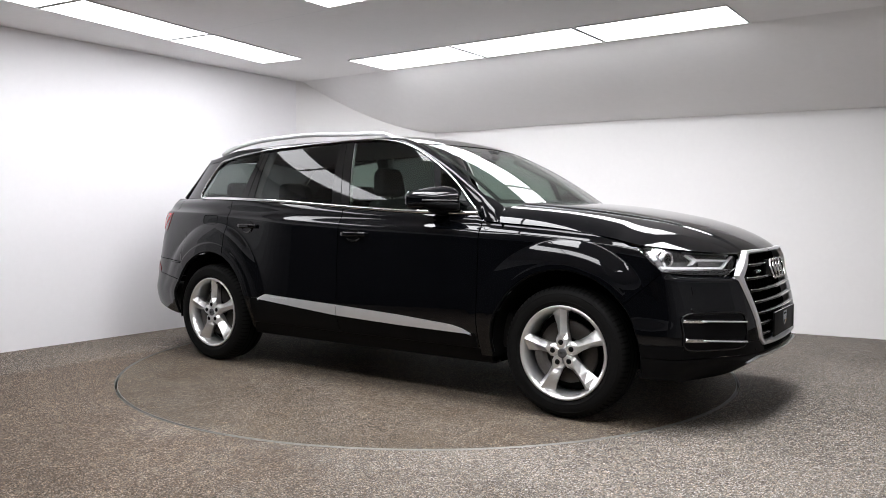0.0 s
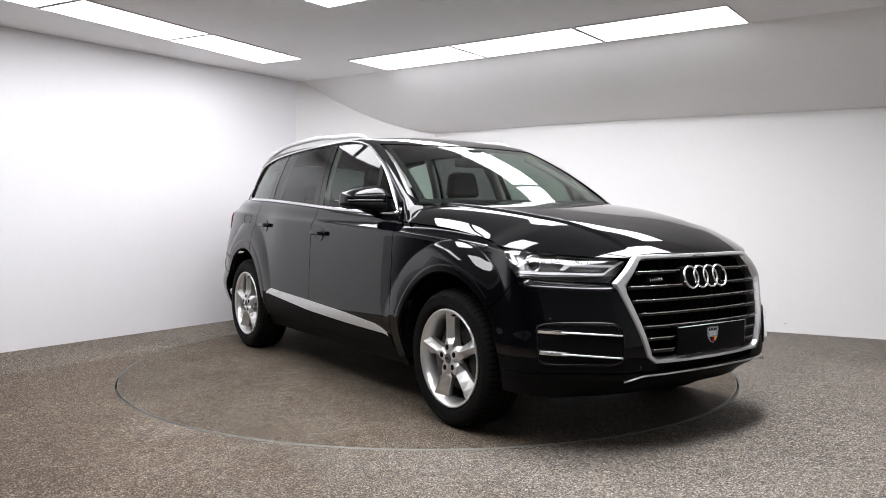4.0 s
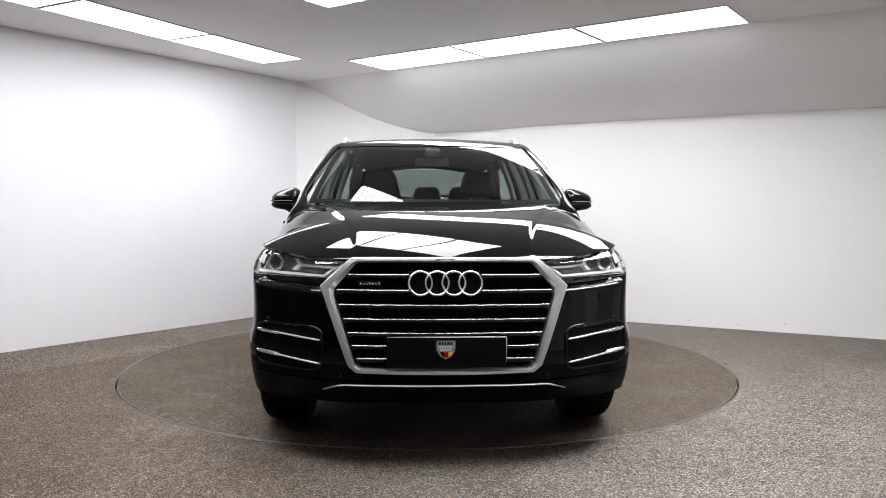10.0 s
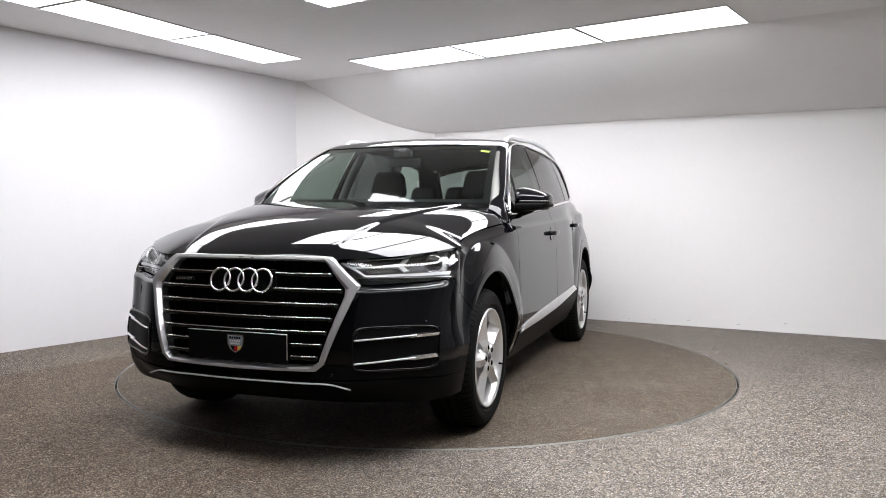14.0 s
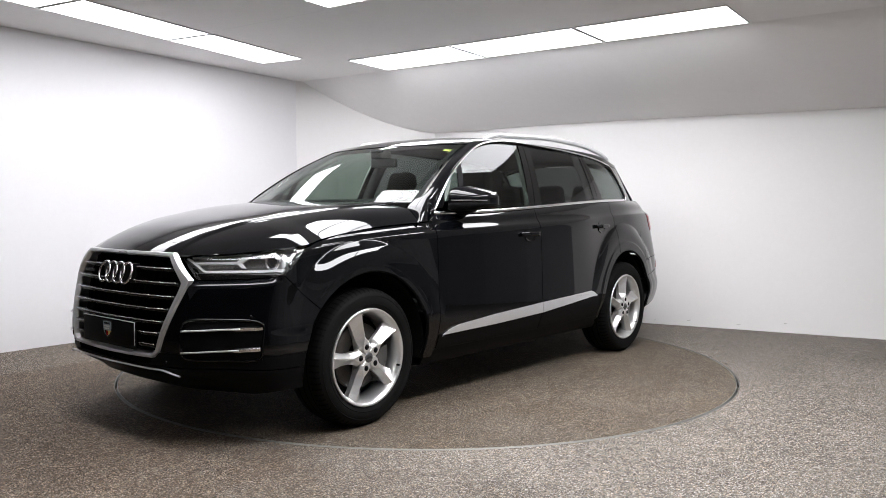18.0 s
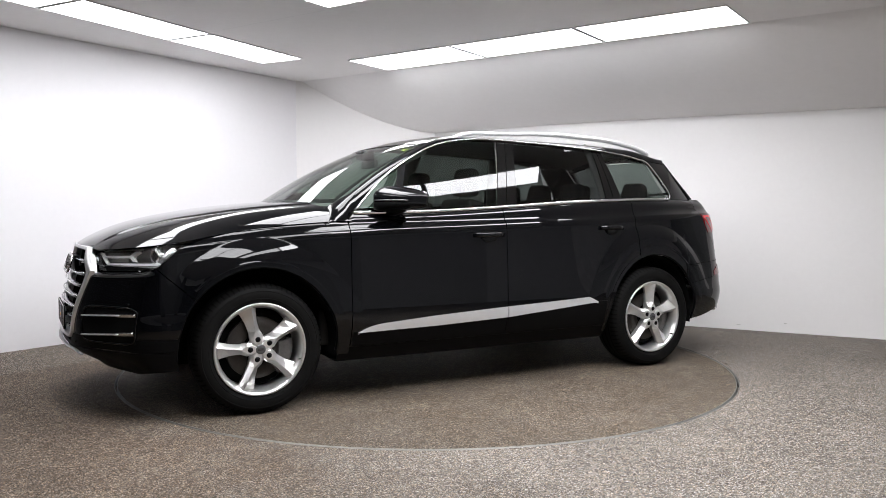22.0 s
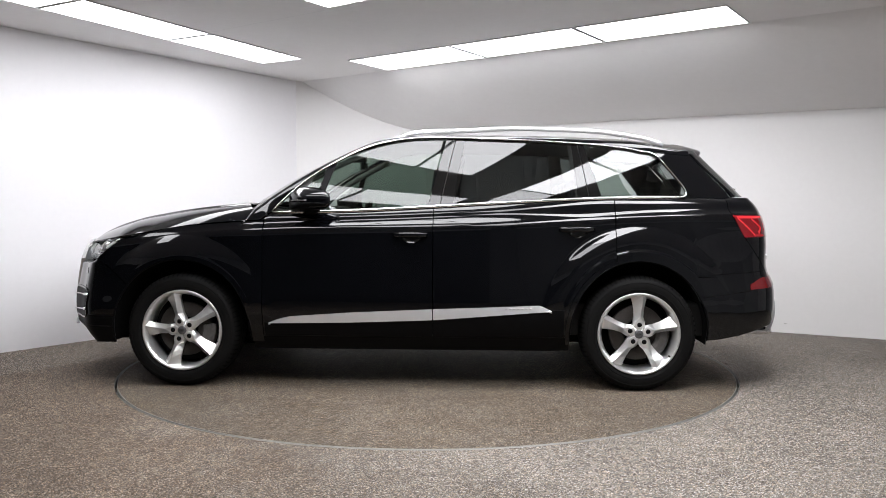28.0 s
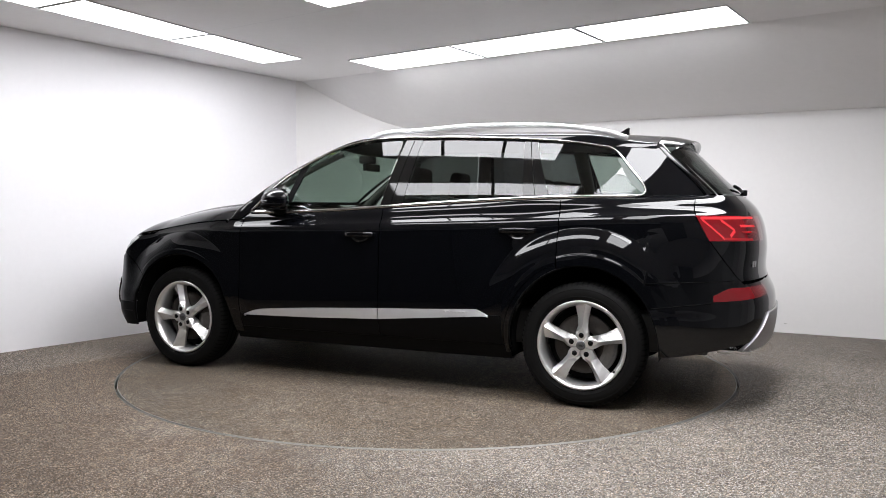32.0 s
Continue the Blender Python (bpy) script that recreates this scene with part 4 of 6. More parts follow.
def build_glass():
    def bounds(xa0, xa1, xb0, xb1):
        def fn(s, t):
            x = mix(mix(xa0, xa1, t), mix(xb0, xb1, t), s)
            z0, z1 = belt_z(x) + 0.004, dlo_top(x) - 0.004
            if x < -1.40:
                z1 = min(z1, rear_line(x) - 0.002)
            z = mix(z0, max(z1, z0 + 0.002), t)
            x = mix(mix(xa0, xa1, t), mix(xb0, xb1, t), s)
            return (x, green_y(x, z) - 0.006, z)
        return fn

    def pane(name, fn, mat, label, ns=26):
        for ob in panel(name, fn, spread(0, 1, ns), spread(0, 1, 16), mat, label, 0):
            ob.visible_shadow = False

    pane("side_window", bounds(0.62, 0.50, -0.128, -0.222), SIDE, "clear greenish front side window")
    pane("side_window", bounds(0.885, 0.62, 0.655, 0.55), SIDE, "small fixed corner pane", 14)
    pane("side_window", bounds(-0.288, -0.362, -1.105, -1.075), PRIVACY, "dark privacy glass rear side window")
    pane("side_window", bounds(-1.262, -1.152, -1.862, -1.618), QUARTER, "fixed rear quarter window")

    def corner(s, t):
        x, z = corner_arc(s)
        x, z = mix(x, -1.872, t), mix(z, 1.256, t)
        return (x, green_y(x, z) - 0.001, z)

    panel("corner_panel", corner, spread(0, 1, 14), spread(0, 1, 5), None, "", 0.006)

    def post(xa0, xa1, xb0, xb1, mat, label, proud=0.0):
        def fn(s, t):
            x = mix(mix(xa0, xa1, t), mix(xb0, xb1, t), s)
            z = mix(belt_z(x) + 0.002, dlo_top(x) - 0.002, t)
            return (x, green_y(x, z) - 0.004 + proud, z)
        return panel("window_pillar", fn, spread(0, 1, 6), spread(0, 1, 20), mat, label, 0.01)

    post(-0.126, -0.243, -0.200, -0.303, GLOSSBLACK, "gloss black door pillar trim")
    post(-0.205, -0.308, -0.290, -0.364, GLOSSBLACK, "gloss black door pillar trim")
    post(-1.106, -1.074, -1.180, -1.110, GLOSSBLACK, "gloss black door pillar trim")
    post(-1.185, -1.115, -1.265, -1.154, GLOSSBLACK, "gloss black door pillar trim")
    post(0.66, 0.555, 0.615, 0.495, SATIN, "black mirror-corner post")
    # bright trim round the side glass, and the waist strip
    for side in (1, -1):
        pts = []
        for i in range(60):
            x = mix(0.902, -1.55, (i / 59) ** 1.0)
            pts.append((x, side * (green_y(x, dlo_top(x)) + 0.006), dlo_top(x)))
        for i in range(1, 8):
            q = i / 7
            x = (1 - q) ** 2 * -1.55 + 2 * q * (1 - q) * -1.62 + q * q * -1.665
            z = (1 - q) ** 2 * dlo_top(-1.55) + 2 * q * (1 - q) * 1.568 + q * q * 1.515
            pts.append((x, side * (green_y(x, z) + 0.006), z))
        for i in range(1, 9):
            x = mix(-1.665, -1.800, i / 8)
            z = rear_line(x)
            pts.append((x, side * (green_y(x, z) + 0.006), z))
        for i in range(1, 9):
            x, z = corner_arc(i / 8)
            pts.append((x, side * (green_y(x, z) + 0.006), z))
        part("window_trim", tube_mesh(pts, 0.006, 0.011, 8, (0, side * 0.9, 0.3), False, True), CHROME, CAR, "bright chrome window trim")
        pts = [(x, side * (belt_y(x) + 0.008), belt_z(x) + 0.001) for x in spread(0.905, -1.775, 60)]
        part("waist_trim", tube_mesh(pts, 0.007, 0.011, 8, (0, 0, 1), False, True), CHROME, CAR, "bright chrome waist trim")


def build_rails():
    rail_z = cubic([0.115, 0.06, 0.01, -0.20, -0.66, -1.04, -1.34, -1.50, -1.62, -1.70], [1.640, 1.668, 1.688, 1.708, 1.725, 1.717, 1.697, 1.672, 1.645, 1.612])
    for side in (1, -1):
        pts = []
        for i in range(46):
            q = i / 45
            x = mix(0.115, -1.70, q)
            pts.append((x, side * (0.640 + 0.010 * math.sin(q * math.pi)), rail_z(x)))
        part("roof_rail", tube_mesh(pts, 0.013, 0.016, 10, (0, 0, 1), False, True), ALU, CAR, "satin aluminium roof rail")


doors = build_doors()
build_wings()
build_sills()
build_roof()
build_bonnet()
build_bumpers()
build_tail()
build_glass()
build_rails()


# ---- wheels ----
def spoke_mesh():
    """One faceted spoke, from hub to rim; it points along +x in the wheel's plane, outside at +y."""
    v, f = [], []
    # radius, two half-widths, height, shift of the ridge, half-width of its flat top
    rows = [(0.020, 0.016, 0.016, 0.001, 0.0, 0.013), (0.052, 0.038, 0.038, 0.003, 0.0, 0.025), (0.076, 0.038, 0.039, 0.003, 0.0, 0.019), (0.108, 0.030, 0.032, 0.002, 0.002, 0.0028), (0.160, 0.032, 0.036, 0.000, 0.007, 0.0012), (0.210, 0.041, 0.048, 0.000, 0.012, 0.0012), (0.247, 0.050, 0.059, 0.002, 0.017, 0.0012)]
    for r, wa, wb, y, o, fl in rows:
        k = 0.45 if r < 0.09 else 1.0
        v += [(r, y - 0.075, -wb * 0.82), (r, y - 0.046 * k, -wb), (r, y, o - fl), (r, y, o + fl), (r, y - 0.034 * k, wa), (r, y - 0.075, wa * 0.82)]
    n = 6
    for i in range(len(rows) - 1):
        for k in range(n):
            a, b = i * n, (i + 1) * n
            f.append((a + k, b + k, b + (k + 1) % n, a + (k + 1) % n))
    f += [tuple(range(n - 1, -1, -1)), tuple((len(rows) - 1) * n + k for k in range(n))]
    bm = bmesh.new()
    me = mesh_of(v, f, False)
    bm.from_mesh(me)
    bmesh.ops.recalc_face_normals(bm, faces=bm.faces)
    sharp = [e for e in bm.edges if len(e.link_faces) == 2 and e.calc_face_angle(0) > 0.25]
    bmesh.ops.bevel(bm, geom=sharp, offset=0.0008, segments=1, affect="EDGES")
    out = bpy.data.meshes.new("spoke")
    bm.to_mesh(out)
    bm.free()
    return out


def build_wheel(x, side, spin):
    """A wheel with its outside at +y in its own space."""
    w = new("wheel")
    w.parent = CAR
    w["label"] = "silver five-spoke alloy wheel with black tyre"
    w.matrix_basis = Matrix.Translation((x, side * 0.938, HUB_Z)) @ Matrix.Rotation(0 if side > 0 else math.pi, 4, "Z")
    rt = TYRE_R
    prof = [(0.258, -0.215), (0.272, -0.232), (0.31, -0.243), (0.345, -0.238), (0.364, -0.222), (rt - 0.002, -0.200), (rt, -0.16), (rt, -0.118), (rt, -0.075), (rt - 0.002, -0.036), (0.365, -0.013), (0.350, 0.003), (0.325, 0.011), (0.300, 0.011), (0.282, 0.006), (0.268, -0.002), (0.258, -0.012)]
    tyre = part("tyre", lathe(prof, 120), RUBBER, w, "black road tyre")
    # tread grooves and shoulder blocks
    for gy in (-0.165, -0.118, -0.071):
        part("tread_groove", lathe([(rt + 0.0006, gy - 0.005), (rt + 0.0012, gy), (rt + 0.0006, gy + 0.005)], 96), DARK, tyre)
    v, f = [], []
    for i in range(72):
        a0 = 2 * math.pi * i / 72
        a1 = a0 + 2 * math.pi / 72 * 0.30
        k = len(v)
        for a in (a0, a1):
            for r, y in ((rt + 0.0008, -0.055), (rt - 0.0008, -0.034), (0.3662, -0.0115), (0.3535, 0.0015)):
                v.append((r * math.cos(a), y, r * math.sin(a)))
        f += [(k + j, k + j + 1, k + 5 + j, k + 4 + j) for j in range(3)]
    part("tread", mesh_of(v, f, False), DARK, tyre)
    for r, y in ((0.335, 0.0095), (0.292, 0.0098)):
        part("sidewall_rib", lathe([(r - 0.003, y - 0.001), (r, y + 0.0022), (r + 0.003, y - 0.001)], 96), RUBBER, tyre)
    rim = [(0.235, -0.20), (0.262, -0.205), (0.262, -0.19), (0.240, -0.17), (0.232, -0.06), (0.236, -0.030), (0.244, -0.010), (0.252, 0.002), (0.260, 0.008), (0.2655, 0.007), (0.268, 0.000), (0.265, -0.010), (0.258, -0.014)]
    part("rim", lathe(rim, 120), SILVER, w, "silver alloy rim")
    me = spoke_mesh()
    for i in range(5):
        ob = part("spoke", me, SILVER, w)
        ob.matrix_basis = Matrix.Rotation(math.radians(-(spin + 72 * i) * (1 if side > 0 else -1)), 4, "Y")
    part("hub", lathe([(0.0, -0.004), (0.026, -0.004), (0.030, -0.008), (0.062, -0.016), (0.072, -0.030), (0.072, -0.05)], 48), SILVER, w)
    cap = part("centre_cap", lathe([(0.0, 0.006), (0.020, 0.0055), (0.0265, 0.004), (0.0290, 0.000), (0.0290, -0.012)], 40), CAP, w, "grey centre cap with four small rings")
    for k in (-1.5, -0.5, 0.5, 1.5):
        bm = lathe([(0.0042, 0.0), (0.0052, 0.001), (0.0062, 0.0)], 20, True)
        bmesh.ops.translate(bm, verts=bm.verts, vec=(k * 0.0075, 0.0058, 0))
        part("ring_mark", bm, GLOSSBLACK, cap)
    for i in range(5):
        a = math.radians(spin + 72 * i) * (1 if side > 0 else -1)
        bm = lathe([(0.0, 0.0035), (0.0085, 0.0035), (0.0095, 0.0025), (0.0098, 0.0010), (0.0150, 0.0008), (0.0165, -0.0015), (0.0165, -0.03)], 18)
        bmesh.ops.translate(bm, verts=bm.verts, vec=(0.0605 * math.cos(a), 0.003, 0.0605 * math.sin(a)))
        part("wheel_bolt", bm, SATIN, w, "black wheel bolt")
    a = math.radians(spin + 196) * (1 if side > 0 else -1)
    bm = lathe([(0.0, 0.018), (0.0045, 0.017), (0.0055, 0.010), (0.0062, -0.004)], 12)
    bmesh.ops.translate(bm, verts=bm.verts, vec=(0.243 * math.cos(a), -0.004, 0.243 * math.sin(a)))
    part("valve", bm, RUBBER, w)
    part("brake_disc", lathe([(0.08, -0.085), (0.085, -0.075), (0.178, -0.075), (0.180, -0.080), (0.180, -0.100), (0.178, -0.104), (0.08, -0.104)], 72), STEEL, w, "grey steel brake disc")
    bm = bmesh.new()
    for i in range(13):
        a = math.radians(-32 + 64 * i / 12)
        for r, y in ((0.125, -0.055), (0.150, -0.046), (0.185, -0.048), (0.205, -0.060), (0.205, -0.12), (0.125, -0.12)):
            bm.verts.new((r * math.cos(a), y, r * math.sin(a)))
    bm.verts.ensure_lookup_table()
    for i in range(12):
        for k in range(6):
            q = [i * 6 + k, i * 6 + (k + 1) % 6, (i + 1) * 6 + (k + 1) % 6, (i + 1) * 6 + k]
            bm.faces.new([bm.verts[j] for j in q])
    bm.faces.new([bm.verts[j] for j in range(6)])
    bm.faces.new([bm.verts[72 + j] for j in range(5, -1, -1)])
    rot = math.radians(20) if (x > 0) == (side > 0) else math.radians(160)
    bmesh.ops.rotate(bm, verts=bm.verts, cent=(0, 0, 0), matrix=Matrix.Rotation(rot if x < 0 else math.pi - rot, 3, "Y"))
    part("brake_caliper", bm, CALIPER, w, "cast grey brake caliper")
    part("inner_well", lathe([(0.0, -0.13), (0.225, -0.13), (0.236, -0.18)], 60), DARK, w)


CAP = simple("cap_grey", (0.13, 0.13, 0.135), 0.35, 0.6)
build_wheel(HUB_X, 1, 2)
build_wheel(HUB_X, -1, 62)
build_wheel(-HUB_X, 1, 20)
build_wheel(-HUB_X, -1, 57)


# ---- front of the car ----
def on_nose(y, z, proud=0.0):
    p = nose(y, z)
    return (p[0] + proud, math.copysign(p[1], y) if y else 0.0, z)


def build_grille():
    g = new("grille")
    g.parent = CAR
    g["label"] = "black grille with chrome bars and silver eight-sided surround"
    # surround: outer and inner outline, one band
    outer = [(0.0, 0.957), (0.30, 0.956), (0.425, 0.954), (0.448, 0.938), (0.570, 0.826), (0.556, 0.790), (0.438, 0.472), (0.400, 0.442), (0.20, 0.437), (0.0, 0.436)]
    inner = [(0.0, 0.932), (0.29, 0.932), (0.396, 0.930), (0.412, 0.920), (0.506, 0.810), (0.506, 0.778), (0.408, 0.482), (0.378, 0.463), (0.20, 0.458), (0.0, 0.457)]

    def chain(pts, k=6):
        out = []
        for a, b in zip(pts[:-1], pts[1:]):
            out += [(mix(a[0], b[0], i / k), mix(a[1], b[1], i / k)) for i in range(k)]
        return out + [pts[-1]]

    o, n = chain(outer), chain(inner)
    o = o + [(-y, z) for y, z in o[-2:0:-1]]
    n = n + [(-y, z) for y, z in n[-2:0:-1]]
    v, f, m = [], [], len(o)
    for (yo, zo), (yi, zi) in zip(o, n):
        for q, proud in ((0.0, -0.012), (0.0, 0.011), (0.05, 0.0145), (0.30, 0.0145), (0.62, 0.013), (1.0, -0.010), (1.0, -0.06)):
            v.append(on_nose(mix(yo, yi, q), mix(zo, zi, q), proud))
    for i in range(m):
        j = (i + 1) % m
        f += [(i * 7 + k, i * 7 + k + 1, j * 7 + k + 1, j * 7 + k) for k in range(6)]
    bm = bmesh.new()
    me = mesh_of(v, f, False)
    bm.from_mesh(me)
    part("grille_surround", bm, SURROUND, g, "satin silver grille surround")
    # dark recess behind the bars
    bm = bmesh.new()
    vs = [bm.verts.new((on_nose(y * 1.03, z)[0] - 0.055, y * 1.03, z)) for y, z in n]
    bm.faces.new(vs)
    part("grille_backing", bm, DARK, g)
    for i in range(15):
        y = -0.42 + 0.06 * i
        z1 = 0.925
        z0 = 0.47 + max(0, abs(y) - 0.37) * 2.5
        x = on_nose(y, 0.7)[0] - 0.052
        bm = box_bm(x - 0.012, x + 0.006, y - 0.003, y + 0.003, z0, z1)
        for q in bm.verts:
            q.co.x -= (in_front(q.co.z) - in_front(0.7)) * 1.0
        part("grille_fin", bm, DARK, g)
    half = lambda z: float(np.interp(z, [0.457, 0.48, 0.778, 0.81, 0.925], [0.385, 0.406, 0.504, 0.504, 0.408]))
    for z in (0.872, 0.803, 0.738, 0.676, 0.615, 0.558, 0.501):
        spans = [(-half(z) + 0.012, half(z) - 0.012)]
        if z > 0.78:
            spans = [(-half(z) + 0.012, -0.163), (0.163, half(z) - 0.012)]
        if z < 0.60:
            spans = [(-half(z) + 0.012, -0.262), (0.272, half(z) - 0.012)]
        for a, b in spans:
            k = max(6, int((b - a) / 0.02))
            pts = [on_nose(mix(a, b, i / k), z, -0.006) for i in range(k + 1)]
            bar = part("grille_bar", tube_mesh([(x - 0.014, y, q - 0.003) for x, y, q in pts], 0.016, 0.0115, 8, (0, 0, 1), False, True), GLOSSBLACK, g, "gloss black grille bar")
            # bright edge with small steps
            edge = []
            for i in range(k * 5 + 1):
                y = mix(a, b, i / (k * 5))
                p = on_nose(y, z, 0.002)
                dip = 0.0009 if (y * 1000 + 4000) % 92 < 34 and abs(y) < half(z) - 0.06 else 0.0
                edge.append((p[0] + 0.001, y, z + 0.006 - dip))
            part("bar_edge", tube_mesh(edge, 0.0040, 0.0030, 6, (0, 0, 1), False, True), CHROME, bar, "chrome bar edge")
    # four linked rings
    for c in (-0.1125, -0.0375, 0.0375, 0.1125):
        pts = []
        for i in range(48):
            a = 2 * math.pi * i / 48
            y, z = c + 0.052 * math.cos(a), 0.842 + 0.052 * math.sin(a)
            pts.append((on_nose(0.0, 0.842)[0] + 0.018 - (z - 0.842) * 0.30, y, z))
        part("emblem_ring", tube_mesh(pts, 0.0062, 0.0070, 8, (1, 0, 0), True), CHROME, g, "chrome emblem ring")
    bm = box_bm(on_nose(0, 0.842)[0] - 0.03, on_nose(0, 0.842)[0] - 0.006, -0.165, 0.165, 0.792, 0.892, 0.004)
    part("emblem_base", bm, SATIN, g)
    x = on_nose(-0.34, 0.836)[0] + 0.0
    bd = part("grille_badge", box_bm(x - 0.01, x + 0.004, -0.392, -0.292, 0.828, 0.846, 0.002), SATIN, g, "small badge with worn lettering bars")
    for i in range(7):
        y = -0.386 + 0.0135 * i
        part("badge_bar", box_bm(x + 0.003, x + 0.006, y, y + 0.0085, 0.832, 0.842, 0.001), CHROME, bd)
    # number plate holder with dealer shield
    px = 2.474
    pl = part("plate", box_bm(px - 0.012, px, -0.262, 0.272, 0.468, 0.606, 0.004), SATIN, g, "blank black number plate")
    part("plate_bezel", tube_mesh([(px, -0.262, 0.606), (px, 0.27, 0.606), (px, 0.272, 0.604), (px, 0.272, 0.490)], 0.0022, 0.0022, 6), ALU, pl)
    sh = [(-0.043, 0.592), (0.043, 0.592), (0.046, 0.575), (0.042, 0.545), (0.026, 0.520), (0.0, 0.506), (-0.026, 0.520), (-0.042, 0.545), (-0.046, 0.575)]

    def slab(pts, x0, x1, mat, name, label=""):
        bm = bmesh.new()
        a = [bm.verts.new((x1, y, z)) for y, z in pts]
        b = [bm.verts.new((x0, y, z)) for y, z in pts]
        bm.faces.new(a)
        bm.faces.new(b[::-1])
        for i in range(len(pts)):
            j = (i + 1) % len(pts)
            bm.faces.new((a[i], b[i], b[j], a[j]))
        return part(name, bm, mat, pl, label)

    slab(sh, px, px + 0.0025, CHROME, "shield_rim", "chrome shield emblem")
    inn = [(y * 0.88, 0.552 + (z - 0.552) * 0.88) for y, z in sh]
    slab(inn, px, px + 0.0035, SHIELD, "shield_field", "slate blue shield field")
    slab([(-0.026, 0.540), (-0.006, 0.540), (-0.006, 0.516), (-0.018, 0.524)], px, px + 0.0042, SATIN, "shield_band")
    slab([(-0.006, 0.540), (0.012, 0.540), (0.012, 0.518), (0.0, 0.513), (-0.006, 0.516)], px, px + 0.0042, RED, "shield_band", "red shield band")
    slab([(0.012, 0.540), (0.034, 0.540), (0.026, 0.526), (0.012, 0.518)], px, px + 0.0042, GOLD, "shield_band", "gold shield band")
    for z, w, h in ((0.578, 0.032, 0.0055), (0.563, 0.030, 0.0040), (0.551, 0.026, 0.0040)):
        for i in range(5):
            y = -w + 2 * w * i / 5
            slab([(y, z - h), (y + w * 0.28, z - h), (y + w * 0.28, z + h), (y, z + h)], px, px + 0.0044, WHITE_LAMP if z < 0.57 else SATIN, "letter_bar")


CHINSILVER = simple("satin_chin_silver", (0.45, 0.45, 0.46), 0.35, 0.7, grain=0.05, grain_scale=200)
SHIELD = simple("shield_slate", (0.30, 0.36, 0.42), 0.3, 0.3)
GOLD = simple("shield_gold", (0.75, 0.50, 0.10), 0.35)
STICKER = simple("sticker_yellow_green", (0.55, 0.62, 0.10), 0.6, grain=0.1, grain_scale=300)


def lamp_pt(s, t, proud=0.0):
    """Headlamp face: s from the grille outwards, t from bottom to top."""
    s = max(s, 0.0)
    z = mix(lamp_foot(s), mix(0.930, 0.978, s**0.9), t)
    y_in = mix(0.590, 0.478, t)
    x_out = mix(2.052, 1.906, t)
    u = mix(u_of_y(y_in), u_of_x(x_out), s)
    proud -= step(1.0, 0.80, s) * (0.045 + 0.020 * t * s)
    p, q = lower(u, z), lower(u + 0.01, z)
    dx, dy = q[0] - p[0], q[1] - p[1]
    k = math.hypot(dx, dy)
    return (p[0] + dy / k * proud, p[1] - dx / k * proud, z)


def lamp_in(s, t, proud=0.0):
    """Within the headlamp: the same, above its dark lower border."""
    foot = 0.24 * (1 - max(s, 0.0))
    return lamp_pt(s, mix(foot, 1.0, t), proud)


